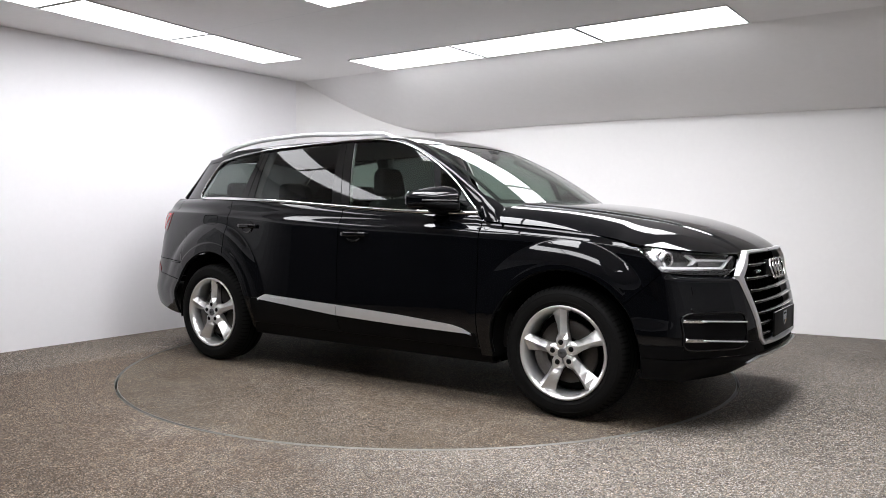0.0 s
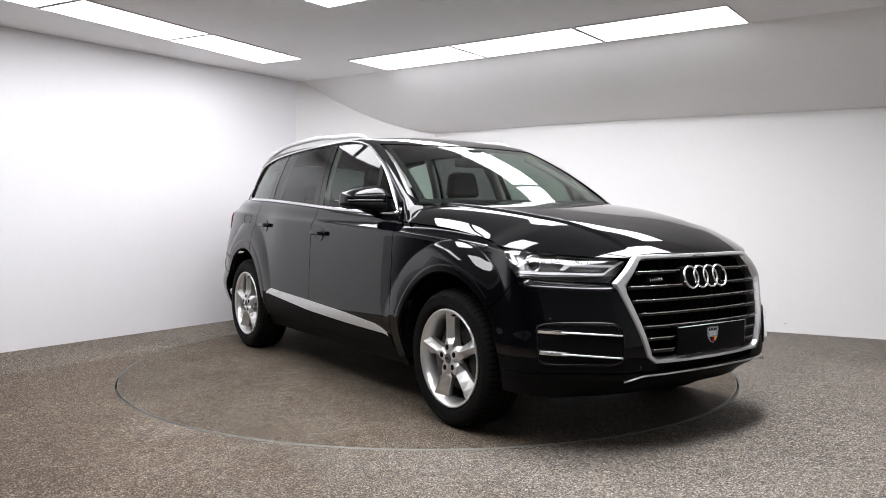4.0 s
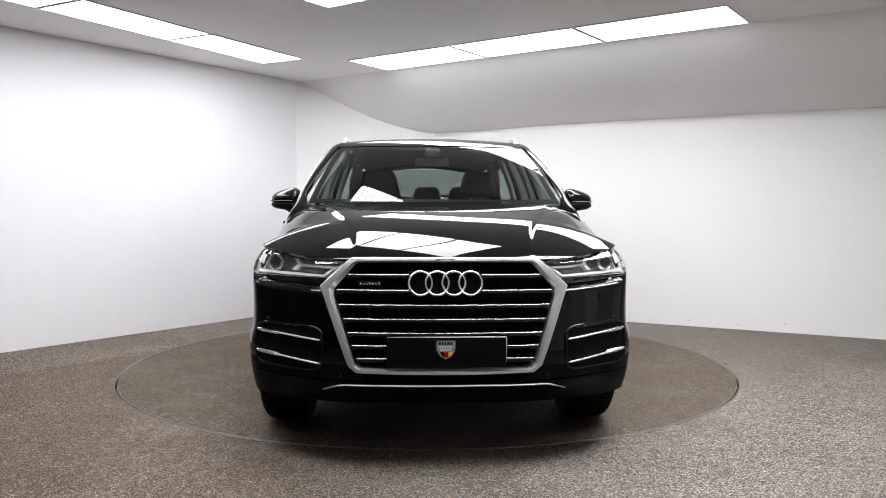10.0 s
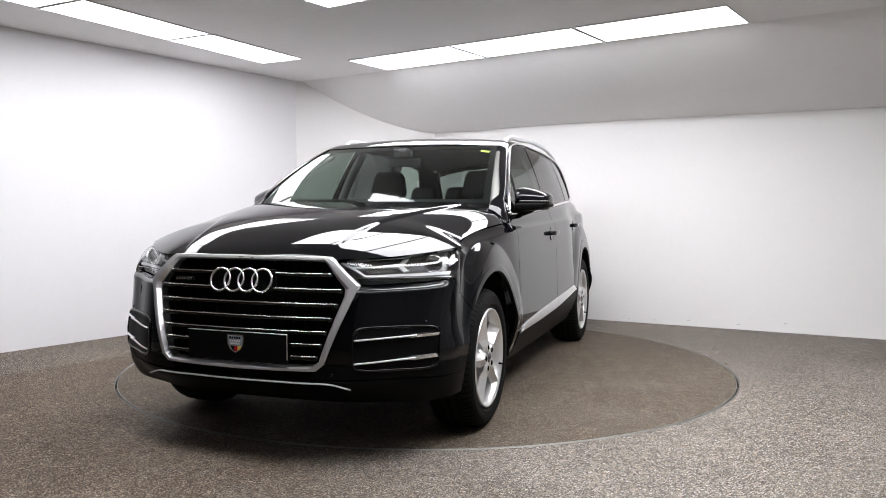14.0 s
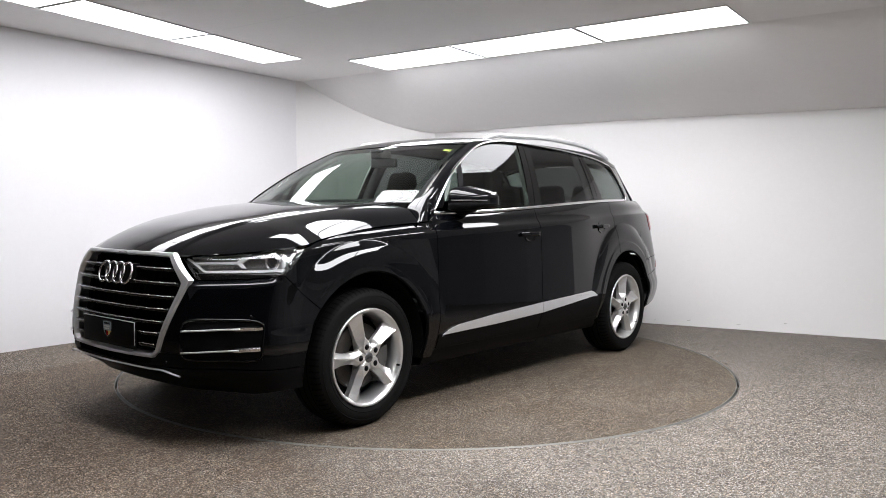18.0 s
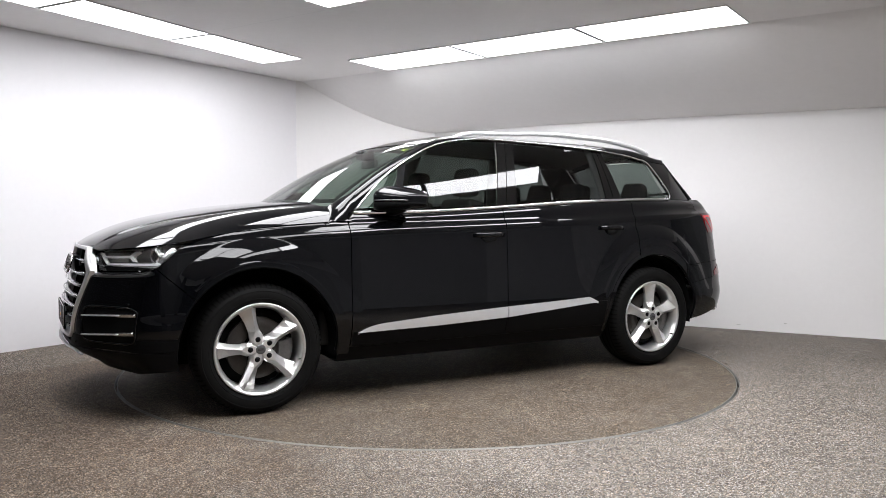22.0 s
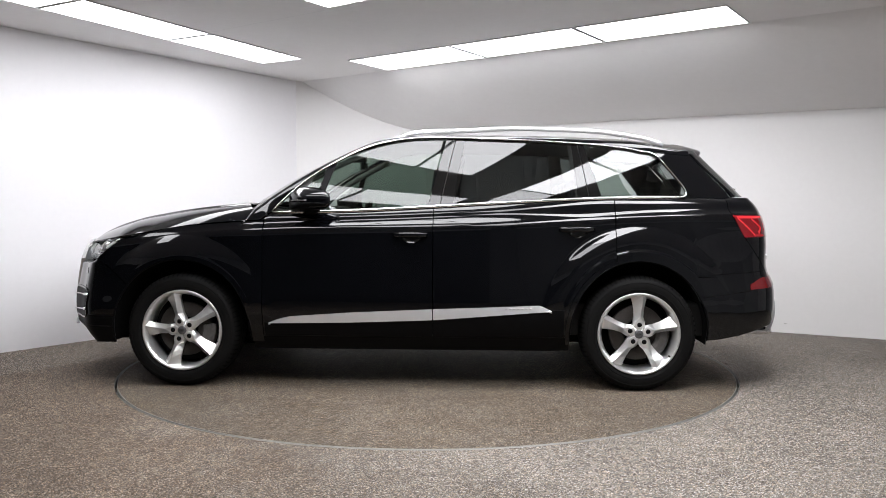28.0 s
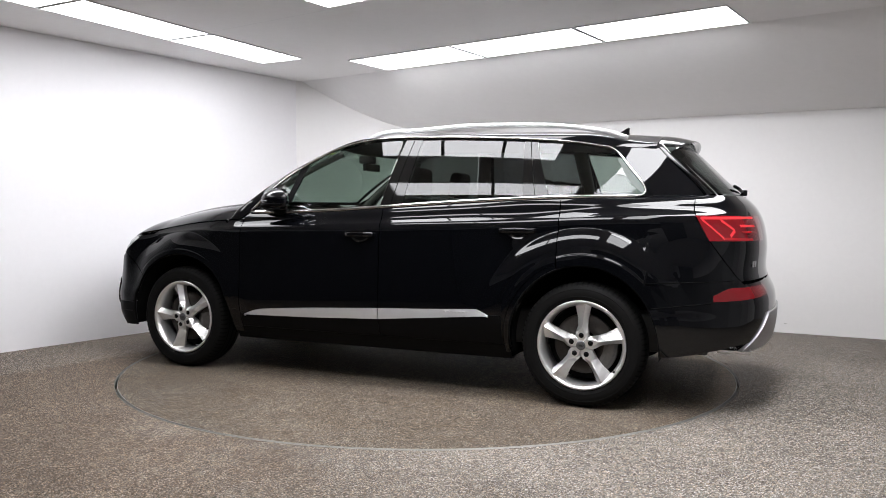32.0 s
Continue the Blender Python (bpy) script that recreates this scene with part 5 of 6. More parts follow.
def build_headlamps():
    for side, mirror in ((1, False), (-1, True)):
        h = new("headlamp")
        h.parent = CAR
        h["label"] = "clear headlamp with white light bars and round projector"
        add = lambda name, fn, ss, ts, mat, label="", thick=0.01: part(name, sheet_mesh(fn, ss, ts, thick, mirror), mat, h, label)
        lens = add("lens", lambda s, t: lamp_pt(s, t, 0.016 * math.sin(math.pi * t ** 1.2) * math.sin(math.pi * min(max(s, 0.0), 1.0)) ** 0.4), spread(0, 1, 40), spread(0, 1, 14), LENS, "clear lens", 0)
        lens.visible_shadow = False
        add("housing", lambda s, t: lamp_pt(s, t, -0.055 - 0.02 * math.sin(math.pi * s)), spread(0.0, 1.0, 26), spread(0, 1, 6), LAMPBOX, "dark silver housing", 0)
        # housing walls
        for a, b, nm in (((0, 0), (1, 0), "b"), ((0, 1), (1, 1), "t")):
            add("housing_edge", lambda s, t, tt=a[1]: lamp_pt(s, tt, -0.003 - 0.06 * t), spread(0, 1, 26), spread(0, 1, 3), LAMPBOX, "", 0)
        for ss in (0.0, 1.0):
            add("housing_edge", lambda s, t, q=ss: lamp_pt(q, s, -0.003 - 0.06 * t), spread(0, 1, 5), spread(0, 1, 3), GLOSSBLACK, "", 0)
        add("bezel", lambda s, t: lamp_pt(s, t * (0.24 * (1 - s) + 0.05), -0.006), spread(0, 1, 26), spread(0, 1, 3), GLOSSBLACK, "black lower bezel", 0.004)
        add("lower_trim", lambda s, t: lamp_in(mix(0.0, 0.96, s), mix(0.02, 0.07, t), -0.008), spread(0, 1, 26), spread(0, 1, 3), ALU, "silver lower trim")
        # light guide: arms that meet in an arrow
        def arm(s0, t0, s1, t1, w, deep=0.018):
            def fn(s, t):
                return lamp_in(mix(s0, s1, s), mix(t0, t1, s) + (t - 0.5) * w, -deep)
            return fn
        def post(s0, t0, s1, t1, w, deep=0.016):
            return lambda s, t: lamp_in(mix(s0, s1, s) + (t - 0.5) * w, mix(t0, t1, s), -deep)
        for fn in (arm(0.07, 0.62, 0.46, 0.56, 0.10), arm(0.13, 0.15, 0.95, 0.19, 0.11)):
            add("light_bar", fn, spread(0, 1, 20), spread(0, 1, 3), WHITE_LAMP, "white light bar", 0.02)
        for fn in (post(0.01, 0.92, 0.14, 0.12, 0.035), post(0.44, 0.58, 0.48, 0.84, 0.035), post(0.44, 0.56, 0.48, 0.32, 0.035), post(0.955, 0.84, 0.94, 0.50, 0.03)):
            add("light_bar", fn, spread(0, 1, 10), spread(0, 1, 3), WHITE_LAMP, "white light bar", 0.02)
        add("indicator", arm(0.18, 0.36, 0.40, 0.36, 0.20, 0.034), spread(0, 1, 12), spread(0, 1, 4), AMBERCLEAR, "clear ribbed indicator", 0.02)
        add("inner_panel", arm(0.05, 0.93, 0.50, 0.95, 0.06, 0.024), spread(0, 1, 10), spread(0, 1, 4), ALU, "bright reflector wall", 0.01)
        c = Vector(lamp_in(0.69, 0.56, -0.032))
        out = Vector(lamp_in(0.69, 0.56, 0.018)) - c
        out.y *= side
        c.y *= side
        bm = lathe([(0.0, 0.012), (0.020, 0.009), (0.031, 0.000), (0.035, -0.006), (0.037, 0.004), (0.041, 0.006), (0.044, 0.0), (0.044, -0.03)], 32)
        rot = Vector((0, 1, 0)).rotation_difference(Vector((out.x + 0.03, out.y, 0)))
        bmesh.ops.transform(bm, matrix=Matrix.Translation(c) @ rot.to_matrix().to_4x4(), verts=bm.verts)
        part("projector", bm, CHROME, h, "round chrome-ringed projector")
        bm = lathe([(0.0, 0.016), (0.018, 0.012), (0.030, 0.003)], 32)
        bmesh.ops.transform(bm, matrix=Matrix.Translation(c) @ rot.to_matrix().to_4x4(), verts=bm.verts)
        part("projector_eye", bm, GLOSSBLACK, h, "dark glass projector eye")


LAMPBOX = simple("lamp_housing", (0.34, 0.34, 0.345), 0.25, 0.6)
AMBERCLEAR = simple("clear_indicator", (0.24, 0.235, 0.23), 0.2, 0.3)


def build_front_details():
    for side in (1, -1):
        # dark intake with two bright blades
        def pocket(s, t):
            z = mix(0.448, 0.628, t)
            y = mix(0.888, 0.555 + 0.05 * abs(t - 0.5), s)
            p = nose(y, z)
            return (p[0] + 0.002, p[1] + 0.0015, z)
        pk = part("side_intake", sheet_mesh(pocket, spread(0, 1, 20), spread(0, 1, 12), 0.006, side < 0), SATIN, CAR, "black side intake")
        ring = []
        for i in range(64):
            a = 2 * math.pi * i / 64
            c, q = math.cos(a), math.sin(a)
            y = 0.722 + 0.168 * math.copysign(abs(c) ** 0.35, c)
            z = 0.540 + 0.098 * math.copysign(abs(q) ** 0.35, q)
            p = nose(y, z)
            ring.append((p[0] + 0.002, side * (p[1] + 0.002), z))
        part("intake_frame", tube_mesh(ring, 0.007, 0.005, 8, (1, 0, 0), True), PAINT, pk, "gloss black intake frame")
        for z0, zi in ((0.603, 0.580), (0.503, 0.474)):
            def blade(s, t, z0=z0, zi=zi):
                y = mix(0.884, 0.560, s)
                thin = step(0.30, 0.40, s)
                z = mix(z0, zi, s) + (t - 1.0) * mix(0.014, 0.0050, thin) + 0.004
                p = nose(y, z)
                k = mix(0.004 + 0.009 * t, 0.009, thin)
                return (p[0] + k * 0.8, p[1] + k * 0.7, z)
            part("intake_blade", sheet_mesh(blade, spread(0, 1, 40), spread(0, 1, 3), 0.01, side < 0), CHROME, pk, "satin chrome intake blade")
            rod = []
            for i in range(25):
                p = nose(mix(0.800, 0.562, i / 24), mix(z0, zi, mix(0.348, 0.995, i / 24)))
                rod.append((p[0] + 0.012, side * (p[1] + 0.008), p[2] + 0.003))
            part("intake_blade", tube_mesh(rod, 0.0042, 0.0042, 8, (0, 0, 1), False, True), ALU, pk, "satin chrome intake blade")
        # washer flap
        def flap(s, t):
            y, z = mix(0.745, 0.820, s), mix(0.735, 0.775, t)
            p = nose(y, z)
            return (p[0] + 0.002, p[1] + 0.001, z)
        part("washer_flap", sheet_mesh(flap, spread(0, 1, 5), spread(0, 1, 5), 0.004, side < 0), PAINT, CAR)
    pts = []
    for i in range(61):
        y = mix(-0.55, 0.55, i / 60)
        a = abs(y)
        z = 0.386 - 0.055 * step(0.44, 0.66, a)
        p = on_nose(y, z)
        pts.append((p[0] - 0.015 * step(0.5, 0.7, a) + 0.012, y, z))
    part("chin_strip", tube_mesh(pts, 0.010, 0.0036, 8, (0, 0, 1), False, True), CHINSILVER, CAR, "satin silver chin strip")
    def slot(s, t):
        y = mix(0.40, -0.40, s)
        return on_nose(y, mix(0.392, 0.452, t), -0.022)
    part("lower_intake", sheet_mesh(slot, spread(0, 1, 21), spread(0, 1, 4), 0), DARK, CAR, "dark lower intake slot")
    for y in (0.835, 0.47, -0.47, -0.835):
        p = nose(y, 0.655) if abs(y) > 0.6 else nose(y, 0.425)
        bm = lathe([(0.0, 0.0025), (0.007, 0.002), (0.009, -0.001), (0.009, -0.008)], 16)
        ang = 0.0 if abs(y) < 0.6 else math.radians(45)
        rot = Matrix.Rotation(-math.pi / 2 + ang, 4, "Z")
        q = Matrix.Translation((p[0], p[1], p[2])) @ rot
        bmesh.ops.transform(bm, matrix=q, verts=bm.verts)
        if y < 0:
            bmesh.ops.scale(bm, vec=(1, -1, 1), verts=bm.verts)
        part("parking_sensor", bm, PAINT, CAR)
    # wipers
    for y0, y1 in ((-0.05, 0.50), (-0.50, 0.02)):
        pts = [(1.185 - 0.24 * (mix(y0, y1, i / 12)) ** 2, mix(y0, y1, i / 12), 1.196 - 0.05 * (mix(y0, y1, i / 12)) ** 2) for i in range(13)]
        part("wiper", tube_mesh(pts, 0.010, 0.008, 6), SATIN, CAR, "black windscreen wiper")
    def st(s, t):
        x, y = mix(0.400, 0.432, s), mix(0.560, 0.620, t)
        return (x, y, top_z(x, y) - 0.009)
    part("sticker", sheet_mesh(st, spread(0, 1, 3), spread(0, 1, 3), 0.001), STICKER, CAR, "small yellow-green windscreen sticker")


def build_mirrors():
    for side in (1, -1):
        m = new("door_mirror")
        m.parent = CAR
        m["label"] = "gloss black door mirror on a black arm"
        bm = bmesh.new()
        bmesh.ops.create_uvsphere(bm, u_segments=32, v_segments=20, radius=1.0)
        for v in bm.verts:
            x, y, z = v.co
            e = lambda q, p: math.copysign(abs(q) ** p, q)
            x, y, z = e(x, 0.66), e(y, 0.42), e(z, 0.52)
            px = x * (0.124 if x > 0 else 0.094)
            nose_in = 1 - 0.34 * max(x, 0.0) ** 2
            high = 0.090 - 0.046 * ((y + 1) / 2) ** 1.6 if z > 0 else 0.062
            v.co = (0.622 + px - 0.066 * y, 0.984 + y * 0.102, 1.236 + z * high * nose_in)
            v.co.y *= side
        for f in bm.faces:
            f.smooth = True
        part("mirror_housing", bm, PAINT, m, "gloss black mirror housing")
        bm = bmesh.new()
        bmesh.ops.create_uvsphere(bm, u_segments=28, v_segments=14, radius=1.0)
        for v in bm.verts:
            x, y, z = (math.copysign(abs(q) ** 0.6, q) for q in v.co)
            v.co = (0.626 + x * (0.126 if x > 0 else 0.092) - 0.066 * y, side * (0.984 + y * 0.104), 1.202 + z * 0.032 + (0.014 * y if z < 0 else 0.0))
        for f in bm.faces:
            f.smooth = True
        part("mirror_foot", bm, SATIN, m, "satin black lower mirror shell")
        pts = [(0.700 - 0.066 * y + 0.05 * math.sqrt(max(0, 1 - y * y)), side * (0.984 + y * 0.104), 1.231) for y in spread(-0.6, 1.0, 14)]
        part("repeater", tube_mesh(pts, 0.005, 0.004, 6), LENSWHITE, m, "thin clear indicator repeater")
        bm = box_bm(-0.004, 0.004, -0.080, 0.080, 1.197, 1.284, 0.003)
        bmesh.ops.rotate(bm, verts=bm.verts, cent=(0, 0, 0), matrix=Matrix.Rotation(side * 0.47, 3, "Z"))
        bmesh.ops.translate(bm, verts=bm.verts, vec=(0.530, side * 0.984, 0))
        part("mirror_glass", bm, MIRROR, m, "mirror glass")
        pts = [(0.66, side * 0.865, 1.150), (0.645, side * 0.905, 1.155), (0.62, side * 0.945, 1.172), (0.60, side * 0.985, 1.195)]
        part("mirror_arm", tube_mesh(pts, 0.050, 0.022, 10, (0, 0, 1)), SATIN, m, "black mirror arm")


LENSWHITE = simple("clear_repeater", (0.12, 0.12, 0.12), 0.2, 0.0, 0.6)


def build_handles():
    for key, x0, x1, z in (("f", 0.088, -0.124, 1.010), ("r", -0.984, -1.204, 1.048)):
        for side, door in zip((1, -1), doors[key]):
            def cup(s, t):
                a = 2 * math.pi * s
                x = mix(x0, x1, 0.52) + 0.068 * t * math.cos(a)
                q = z - 0.004 + 0.047 * t * math.sin(a)
                p = lower(u_of_x(x), q)
                return (x, p[1] + 0.0030 - 0.0005 * t + 0.004 * max(0.0, t - 0.75) * 4 * max(0.0, -math.sin(a)), q)
            h = part("handle", tube_mesh([(mix(x0, x1, i / 14), side * (lower(u_of_x(mix(x0, x1, i / 14)), z)[1] + 0.010 + 0.026 * min(1, math.sin(math.pi * i / 14) * 1.6)), z + 0.003 * math.sin(math.pi * i / 14)) for i in range(15)], 0.010, 0.0150, 12, (0, 0, 1), False, True), HANDLE, door, "black door handle")
            part("handle_cup", sheet_mesh(cup, spread(0, 1, 33), spread(0.02, 1, 9), 0, side < 0), GLOSSBLACK, h, "gloss black handle recess")


DIFFSILVER = simple("grey_silver_plastic", (0.36, 0.36, 0.37), 0.38, 0.5, grain=0.05, grain_scale=200)


# ---- rear of the car ----
def build_rear_details():
    u1 = u_of_y(0.36, False)

    def tail_pt(s, t, proud=0.0):
        z = mix(1.000, 1.146, t) - 0.004 * s
        x0 = mix(-2.222, -2.146, t)
        u = mix(u_of_x(x0), u1, s)
        p, q = lower(u, z), lower(u + 0.01, z)
        dx, dy = q[0] - p[0], q[1] - p[1]
        k = math.hypot(dx, dy)
        return (p[0] + dy / k * proud, p[1] - dx / k * proud, z)

    for mirror in PAIR:
        h = new("tail_lamp")
        h.parent = CAR
        h["label"] = "red wraparound tail lamp"
        add = lambda name, fn, ss, ts, mat, label="", thick=0.006: part(name, sheet_mesh(fn, ss, ts, thick, mirror), mat, h, label)
        add("lens", lambda s, t: tail_pt(s, t, 0.004), spread(0, 1, 30), spread(0, 1, 10), RED_DARK, "deep red lens")

        def bar(s0, t0, s1, t1, w, hgt=0.006):
            return lambda s, t: tail_pt(mix(s0, s1, s), min(1, max(0, mix(t0, t1, s) + (t - 0.5) * w)), hgt)
        for a in ((0.03, 0.90, 0.80, 0.93, 0.10), (0.03, 0.86, 0.16, 0.10, 0.13), (0.14, 0.10, 0.60, 0.06, 0.09), (0.20, 0.82, 0.32, 0.42, 0.12), (0.32, 0.42, 0.24, 0.20, 0.12), (0.42, 0.60, 0.72, 0.60, 0.10), (0.42, 0.36, 0.72, 0.36, 0.08)):
            add("light_bar", bar(*a), spread(0, 1, 12), spread(0, 1, 3), RED_BRIGHT if a[4] > 0.09 else RED, "bright red light bar", 0.003)

        def refl(s, t):
            u = mix(u_of_x(-2.235), u_of_y(0.45, False), s)
            z = mix(mix(0.660, 0.685, s), mix(0.676, 0.738, step(-0.12, 0.22, s)), t)
            p, q = lower(u, z), lower(u + 0.01, z)
            dx, dy = q[0] - p[0], q[1] - p[1]
            k = math.hypot(dx, dy)
            return (p[0] + dy / k * 0.004, p[1] - dx / k * 0.004, z)
        part("reflector", sheet_mesh(refl, spread(0, 1, 20), spread(0, 1, 4), 0.006, mirror), RED_DARK, CAR, "red bumper reflector")

        def diff(s, t):
            u = mix(u_of_y(mix(0.78, 0.50, t), False), U_END, s)
            z = mix(0.372, 0.575, t)
            p, q = lower(u, z), lower(u + 0.01, z)
            dx, dy = q[0] - p[0], q[1] - p[1]
            k = math.hypot(dx, dy)
            return (p[0] + dy / k * 0.012, p[1] - dx / k * 0.012, z)
        part("rear_diffuser", sheet_mesh(diff, spread(0, 1, 20), spread(0, 1, 8), 0.02, mirror), DIFFSILVER, CAR, "satin silver rear diffuser")
        sd = -1 if mirror else 1
        part("exhaust_trim", box_bm(-2.43, -2.24, sd * 0.46, sd * 0.71, 0.345, 0.383, 0.012), CHROME, CAR, "flat chrome exhaust trim")
    # filler flap outline on the car's right
    pts = []
    for i in range(40):
        a = 2 * math.pi * (i + 0.5) / 40
        c, q = math.cos(a), math.sin(a)
        x = -1.546 + 0.080 * math.copysign(abs(c) ** 0.3, c)
        z = 1.092 + 0.034 * math.copysign(abs(q) ** 0.3, q)
        p = lower(u_of_x(x), z)
        pts.append((p[0], -p[1] - 0.0003, z))
    part("filler_flap_joint", tube_mesh(pts, 0.0018, 0.0018, 6, (0, 1, 0), True), DARK, CAR)
    # joints of the rear bumper
    for side in (1, -1):
        for xa, za, xb, zb in ((-1.865, 0.755, -2.36, 0.778), (-1.90, 0.615, -2.235, 0.652)):
            pts = []
            for i in range(16):
                x, z = mix(xa, xb, i / 15), mix(za, zb, i / 15)
                p = lower(u_of_x(x), z)
                pts.append((p[0], side * (p[1] + 0.0005), z))
            part("bumper_joint", tube_mesh(pts, 0.0022, 0.0022, 6), DARK, CAR)
    # bumper joint line, roof fin, rear wiper, badge
    bm = bmesh.new()
    outline = [(-1.500, 0.0), (-1.535, 0.022), (-1.575, 0.050), (-1.592, 0.060), (-1.600, 0.056), (-1.598, 0.030), (-1.605, 0.0)]
    for w in (-1, 1):
        for x, q in outline:
            bm.verts.new((x, w * 0.014 * (1 - q / 0.075), top_z(x, 0) - 0.003 + q))
    bm.verts.ensure_lookup_table()
    n = len(outline)
    bm.faces.new([bm.verts[i] for i in range(n)])
    bm.faces.new([bm.verts[n + i] for i in range(n - 1, -1, -1)])
    for i in range(n):
        j = (i + 1) % n
        bm.faces.new((bm.verts[i], bm.verts[n + i], bm.verts[n + j], bm.verts[j]))
    part("roof_aerial", bm, PAINT, CAR, "black shark-fin aerial")
    w = part("rear_wiper", tube_mesh([(-2.318, -0.30, 1.305), (-2.322, -0.15, 1.302), (-2.315, 0.10, 1.315), (-2.300, 0.28, 1.325)], 0.012, 0.010, 6), SATIN, CAR, "black rear wiper")
    part("wiper_boss", box_bm(-2.355, -2.315, -0.275, -0.225, 1.274, 1.314, 0.006), SATIN, w)
    for i, (a, b) in enumerate(((0.62, 0.585), (0.575, 0.548))):
        def mark(s, t, a=a, b=b):
            u = mix(u_of_y(a, False), u_of_y(b, False), s)
            z = mix(0.845, 0.880, t)
            p = lower(u, z)
            return (p[0] - 0.004, p[1] + 0.003, z)
        part("tailgate_badge", sheet_mesh(mark, spread(0, 1, 3), spread(0, 1, 3), 0.004), CHROME, CAR, "small chrome model badge")


build_grille()
build_headlamps()
build_front_details()
build_mirrors()
build_handles()
build_rear_details()


# ---- cabin ----
def soft_block(x0, x1, y0, y1, z0, z1, r):
    return box_bm(x0, x1, y0, y1, z0, z1, r, 4)


def build_seat(x, y, kind, rest_z, width=0.50, lean=14, half=0.135):
    s = new("seat")
    s.parent = CAR
    s["label"] = kind
    bm = soft_block(x - 0.05, x + 0.48, y - width / 2, y + width / 2, 0.56, 0.72, 0.05)
    part("seat_cushion", bm, CLOTH, s)
    bm = soft_block(-0.065, 0.065, -width / 2, width / 2, 0.0, 0.62, 0.05)
    for v in bm.verts:
        v.co.y *= 1 - 0.55 * max(0, v.co.z - 0.28)
        v.co.x += 0.02 * math.cos(v.co.y / width * 3.1)
    m = Matrix.Translation((x, y, 0.64)) @ Matrix.Rotation(math.radians(-lean), 4, "Y")
    bmesh.ops.transform(bm, matrix=m, verts=bm.verts)
    part("backrest", bm, CLOTH, s)
    top = m @ Vector((0, 0, 0.62))
    bm = soft_block(-0.05, 0.05, -half, half, 0.0, 0.10 + half * 0.7, 0.049)
    for v in bm.verts:
        v.co.y *= 1 - 0.26 * (v.co.z / 0.19) ** 2
    bmesh.ops.transform(bm, matrix=Matrix.Translation((top.x, y, rest_z - 0.10 - half * 0.7)) @ Matrix.Rotation(math.radians(-8), 4, "Y"), verts=bm.verts)
    part("headrest", bm, CLOTH, s, "black headrest")
    for q in (-0.06, 0.06):
        part("headrest_post", tube_mesh([(top.x, y + q, top.z - 0.03), (top.x, y + q, rest_z - 0.16)], 0.006, 0.006, 8), CHROME, s, "chrome headrest post")


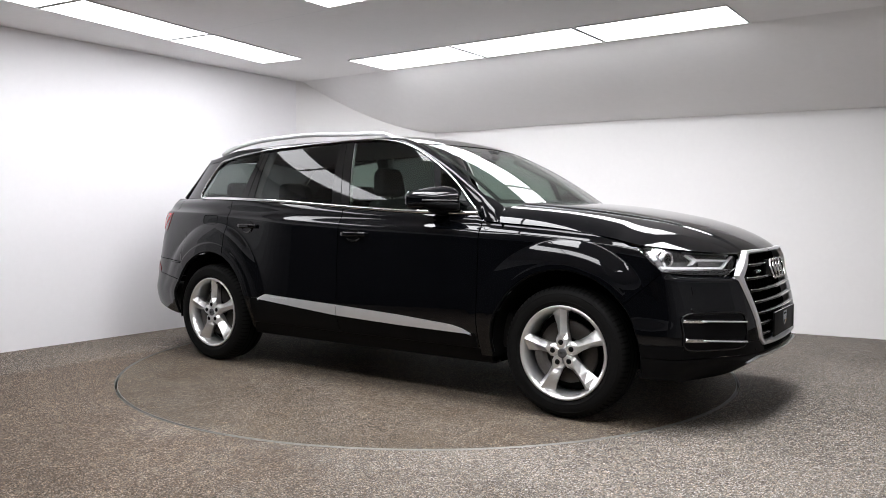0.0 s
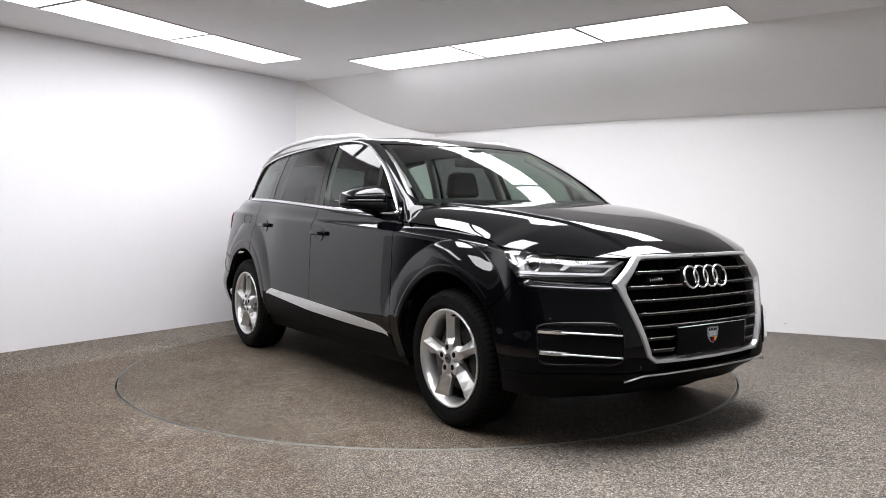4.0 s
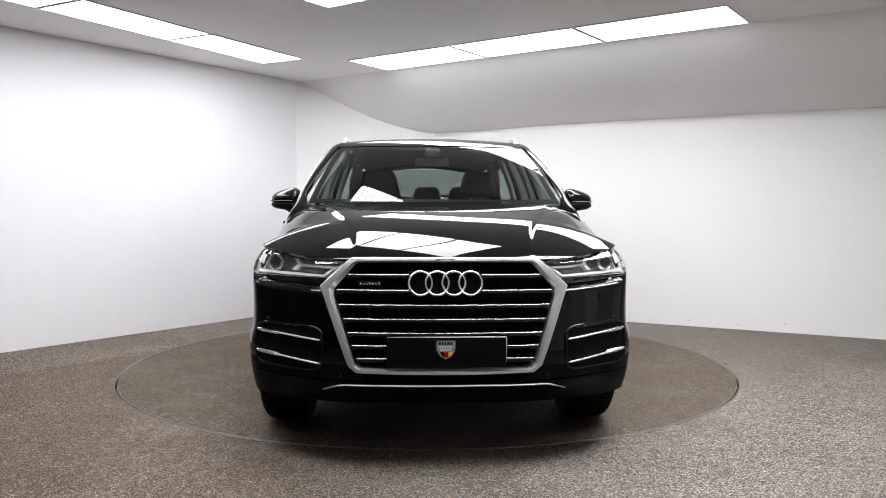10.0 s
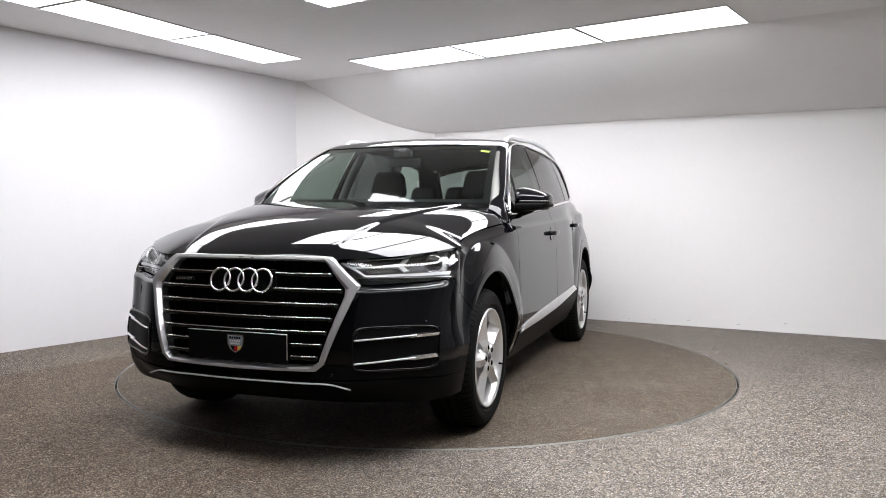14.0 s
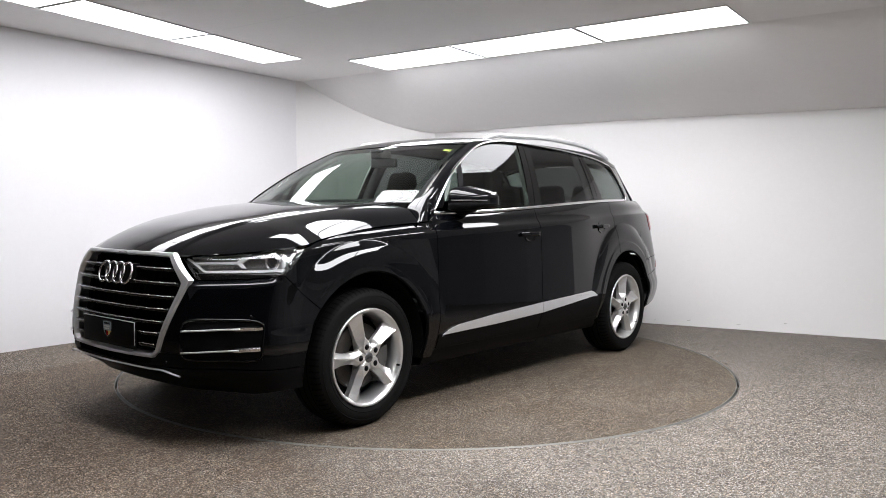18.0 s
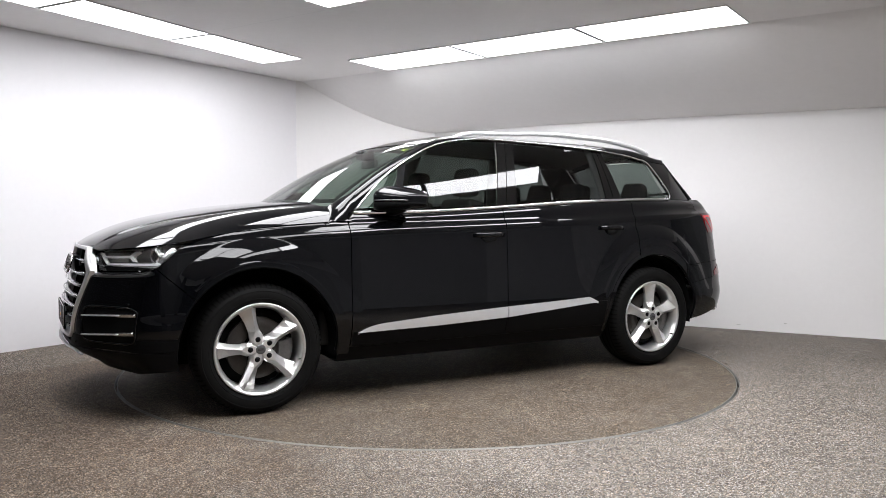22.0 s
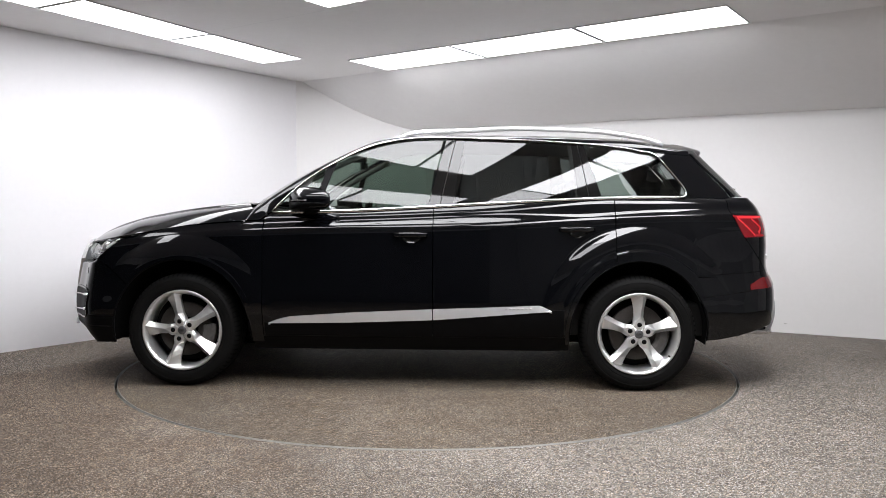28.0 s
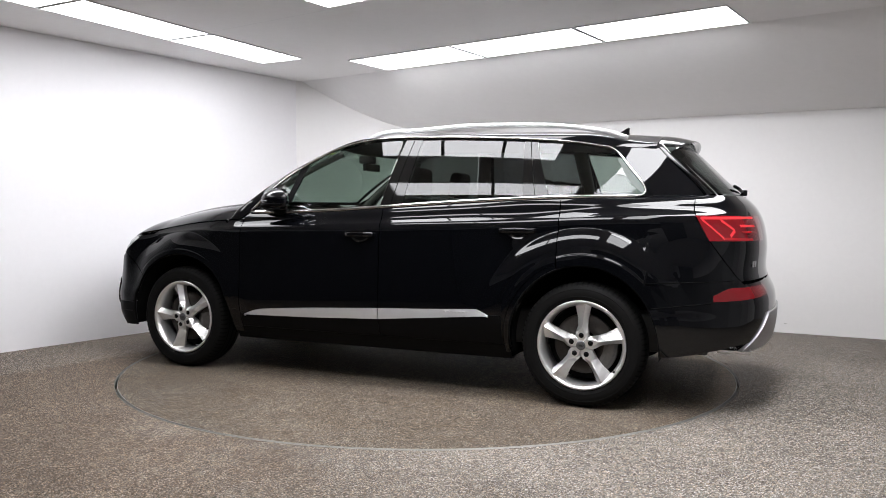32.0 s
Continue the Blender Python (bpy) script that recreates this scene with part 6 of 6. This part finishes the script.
def build_cabin():
    for y in (0.38, -0.38):
        build_seat(-0.02, y, "black front seat with padded headrest", 1.475, 0.52, 14, 0.148)
    for y in (0.44, 0.0, -0.44):
        build_seat(-0.95, y, "black rear seat with low headrest", 1.38, 0.40)
    for y in (0.36, -0.36):
        build_seat(-1.62, y, "black third-row seat with low headrest", 1.40, 0.40, 18)
    part("cabin_floor", box_bm(-2.2, 1.1, -0.80, 0.80, 0.34, 0.56, 0.02), CABIN, CAR, "dark cabin floor")
    def dash(s, t):
        e = 1.0 - 2.0 * s
        y = e * 0.80
        x = mix(1.20, 0.62, t) - 0.25 * e * e * (1 - t)
        z = 1.175 - 0.02 * t - 0.14 * step(0.75, 1.0, t)
        return (x, y, z)
    panel("dashboard", dash, spread(0, 1, 31), spread(0, 1, 18), CABIN, "black dashboard", 0, False)
    part("dash_front", box_bm(0.60, 0.70, -0.78, 0.78, 0.60, 1.05, 0.03), CABIN, CAR, "black dashboard front")
    part("binnacle", box_bm(0.60, 0.78, -0.56, -0.20, 1.12, 1.20, 0.03, 3), CABIN, CAR, "black instrument hood")
    sw = new("steering_wheel")
    sw.parent = CAR
    sw["label"] = "black three-spoke steering wheel"
    c = Vector((0.50, -0.38, 1.06))
    tilt = Matrix.Rotation(math.radians(-26), 3, "Y")
    pts = [c + tilt @ Vector((0, 0.185 * math.cos(2 * math.pi * i / 40), 0.185 * math.sin(2 * math.pi * i / 40))) for i in range(40)]
    part("rim", tube_mesh(pts, 0.015, 0.016, 8, (1, 0, 0), True), CABIN, sw)
    for a in (0, 180, 270):
        q = Vector((0, math.cos(math.radians(a)), math.sin(math.radians(a))))
        part("spoke", tube_mesh([c + tilt @ (q * 0.04), c + tilt @ (q * 0.178)], 0.02, 0.008, 6, (1, 0, 0)), CABIN, sw)
    bm = soft_block(-0.03, 0.03, -0.07, 0.07, -0.06, 0.06, 0.025)
    bmesh.ops.transform(bm, matrix=Matrix.Translation(c) @ tilt.to_4x4(), verts=bm.verts)
    part("hub", bm, CABIN, sw)
    def liner(s, t):
        e = 1.0 - 2.0 * t
        x = mix(header_x(abs(e)) - 0.01, -1.90, s)
        y = e * (roof_edge_y(x) - 0.03)
        return (x, y, top_z(x, y) - 0.035)
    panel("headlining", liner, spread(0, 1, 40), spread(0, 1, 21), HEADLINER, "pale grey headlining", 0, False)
    for side in (1, -1):
        pts = [(mix(0.96, 0.33, i / 14), 0, 0) for i in range(15)]
        out = []
        for x, _, _ in pts:
            y = roof_edge_y(x) - 0.035
            out.append((x - 0.03, side * y, top_z(x, y) - 0.045))
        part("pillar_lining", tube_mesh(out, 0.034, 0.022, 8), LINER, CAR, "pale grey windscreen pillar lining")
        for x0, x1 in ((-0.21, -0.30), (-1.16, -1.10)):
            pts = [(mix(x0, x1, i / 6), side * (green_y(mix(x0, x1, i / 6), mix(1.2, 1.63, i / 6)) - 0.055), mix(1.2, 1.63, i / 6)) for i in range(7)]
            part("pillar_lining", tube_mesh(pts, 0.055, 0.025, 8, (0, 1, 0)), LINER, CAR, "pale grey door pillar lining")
    m = part("inner_mirror", soft_block(0.40, 0.43, -0.12, 0.12, 1.475, 1.535, 0.012), CABIN, CAR, "black rear-view mirror")
    part("mirror_stem", box_bm(0.40, 0.50, -0.055, 0.055, 1.535, 1.60, 0.012), CABIN, m, "black sensor housing")


build_cabin()


# ---- movement ----
CAR_OFF = (0.0875, 0.003)


def motions():
    rows, disc = [], []
    for t, a in enumerate(TURN):
        q = radians(a)
        x = CAR_OFF[0] * math.cos(q) - CAR_OFF[1] * math.sin(q)
        y = CAR_OFF[0] * math.sin(q) + CAR_OFF[1] * math.cos(q)
        rows.append((float(t), pose(x, y, 0, 0, 0, a)))
        disc.append((float(t), pose(0, 0, 0, 0, 0, a)))
    walk(CAR, rows)
    walk(TURNTABLE, disc)


motions()
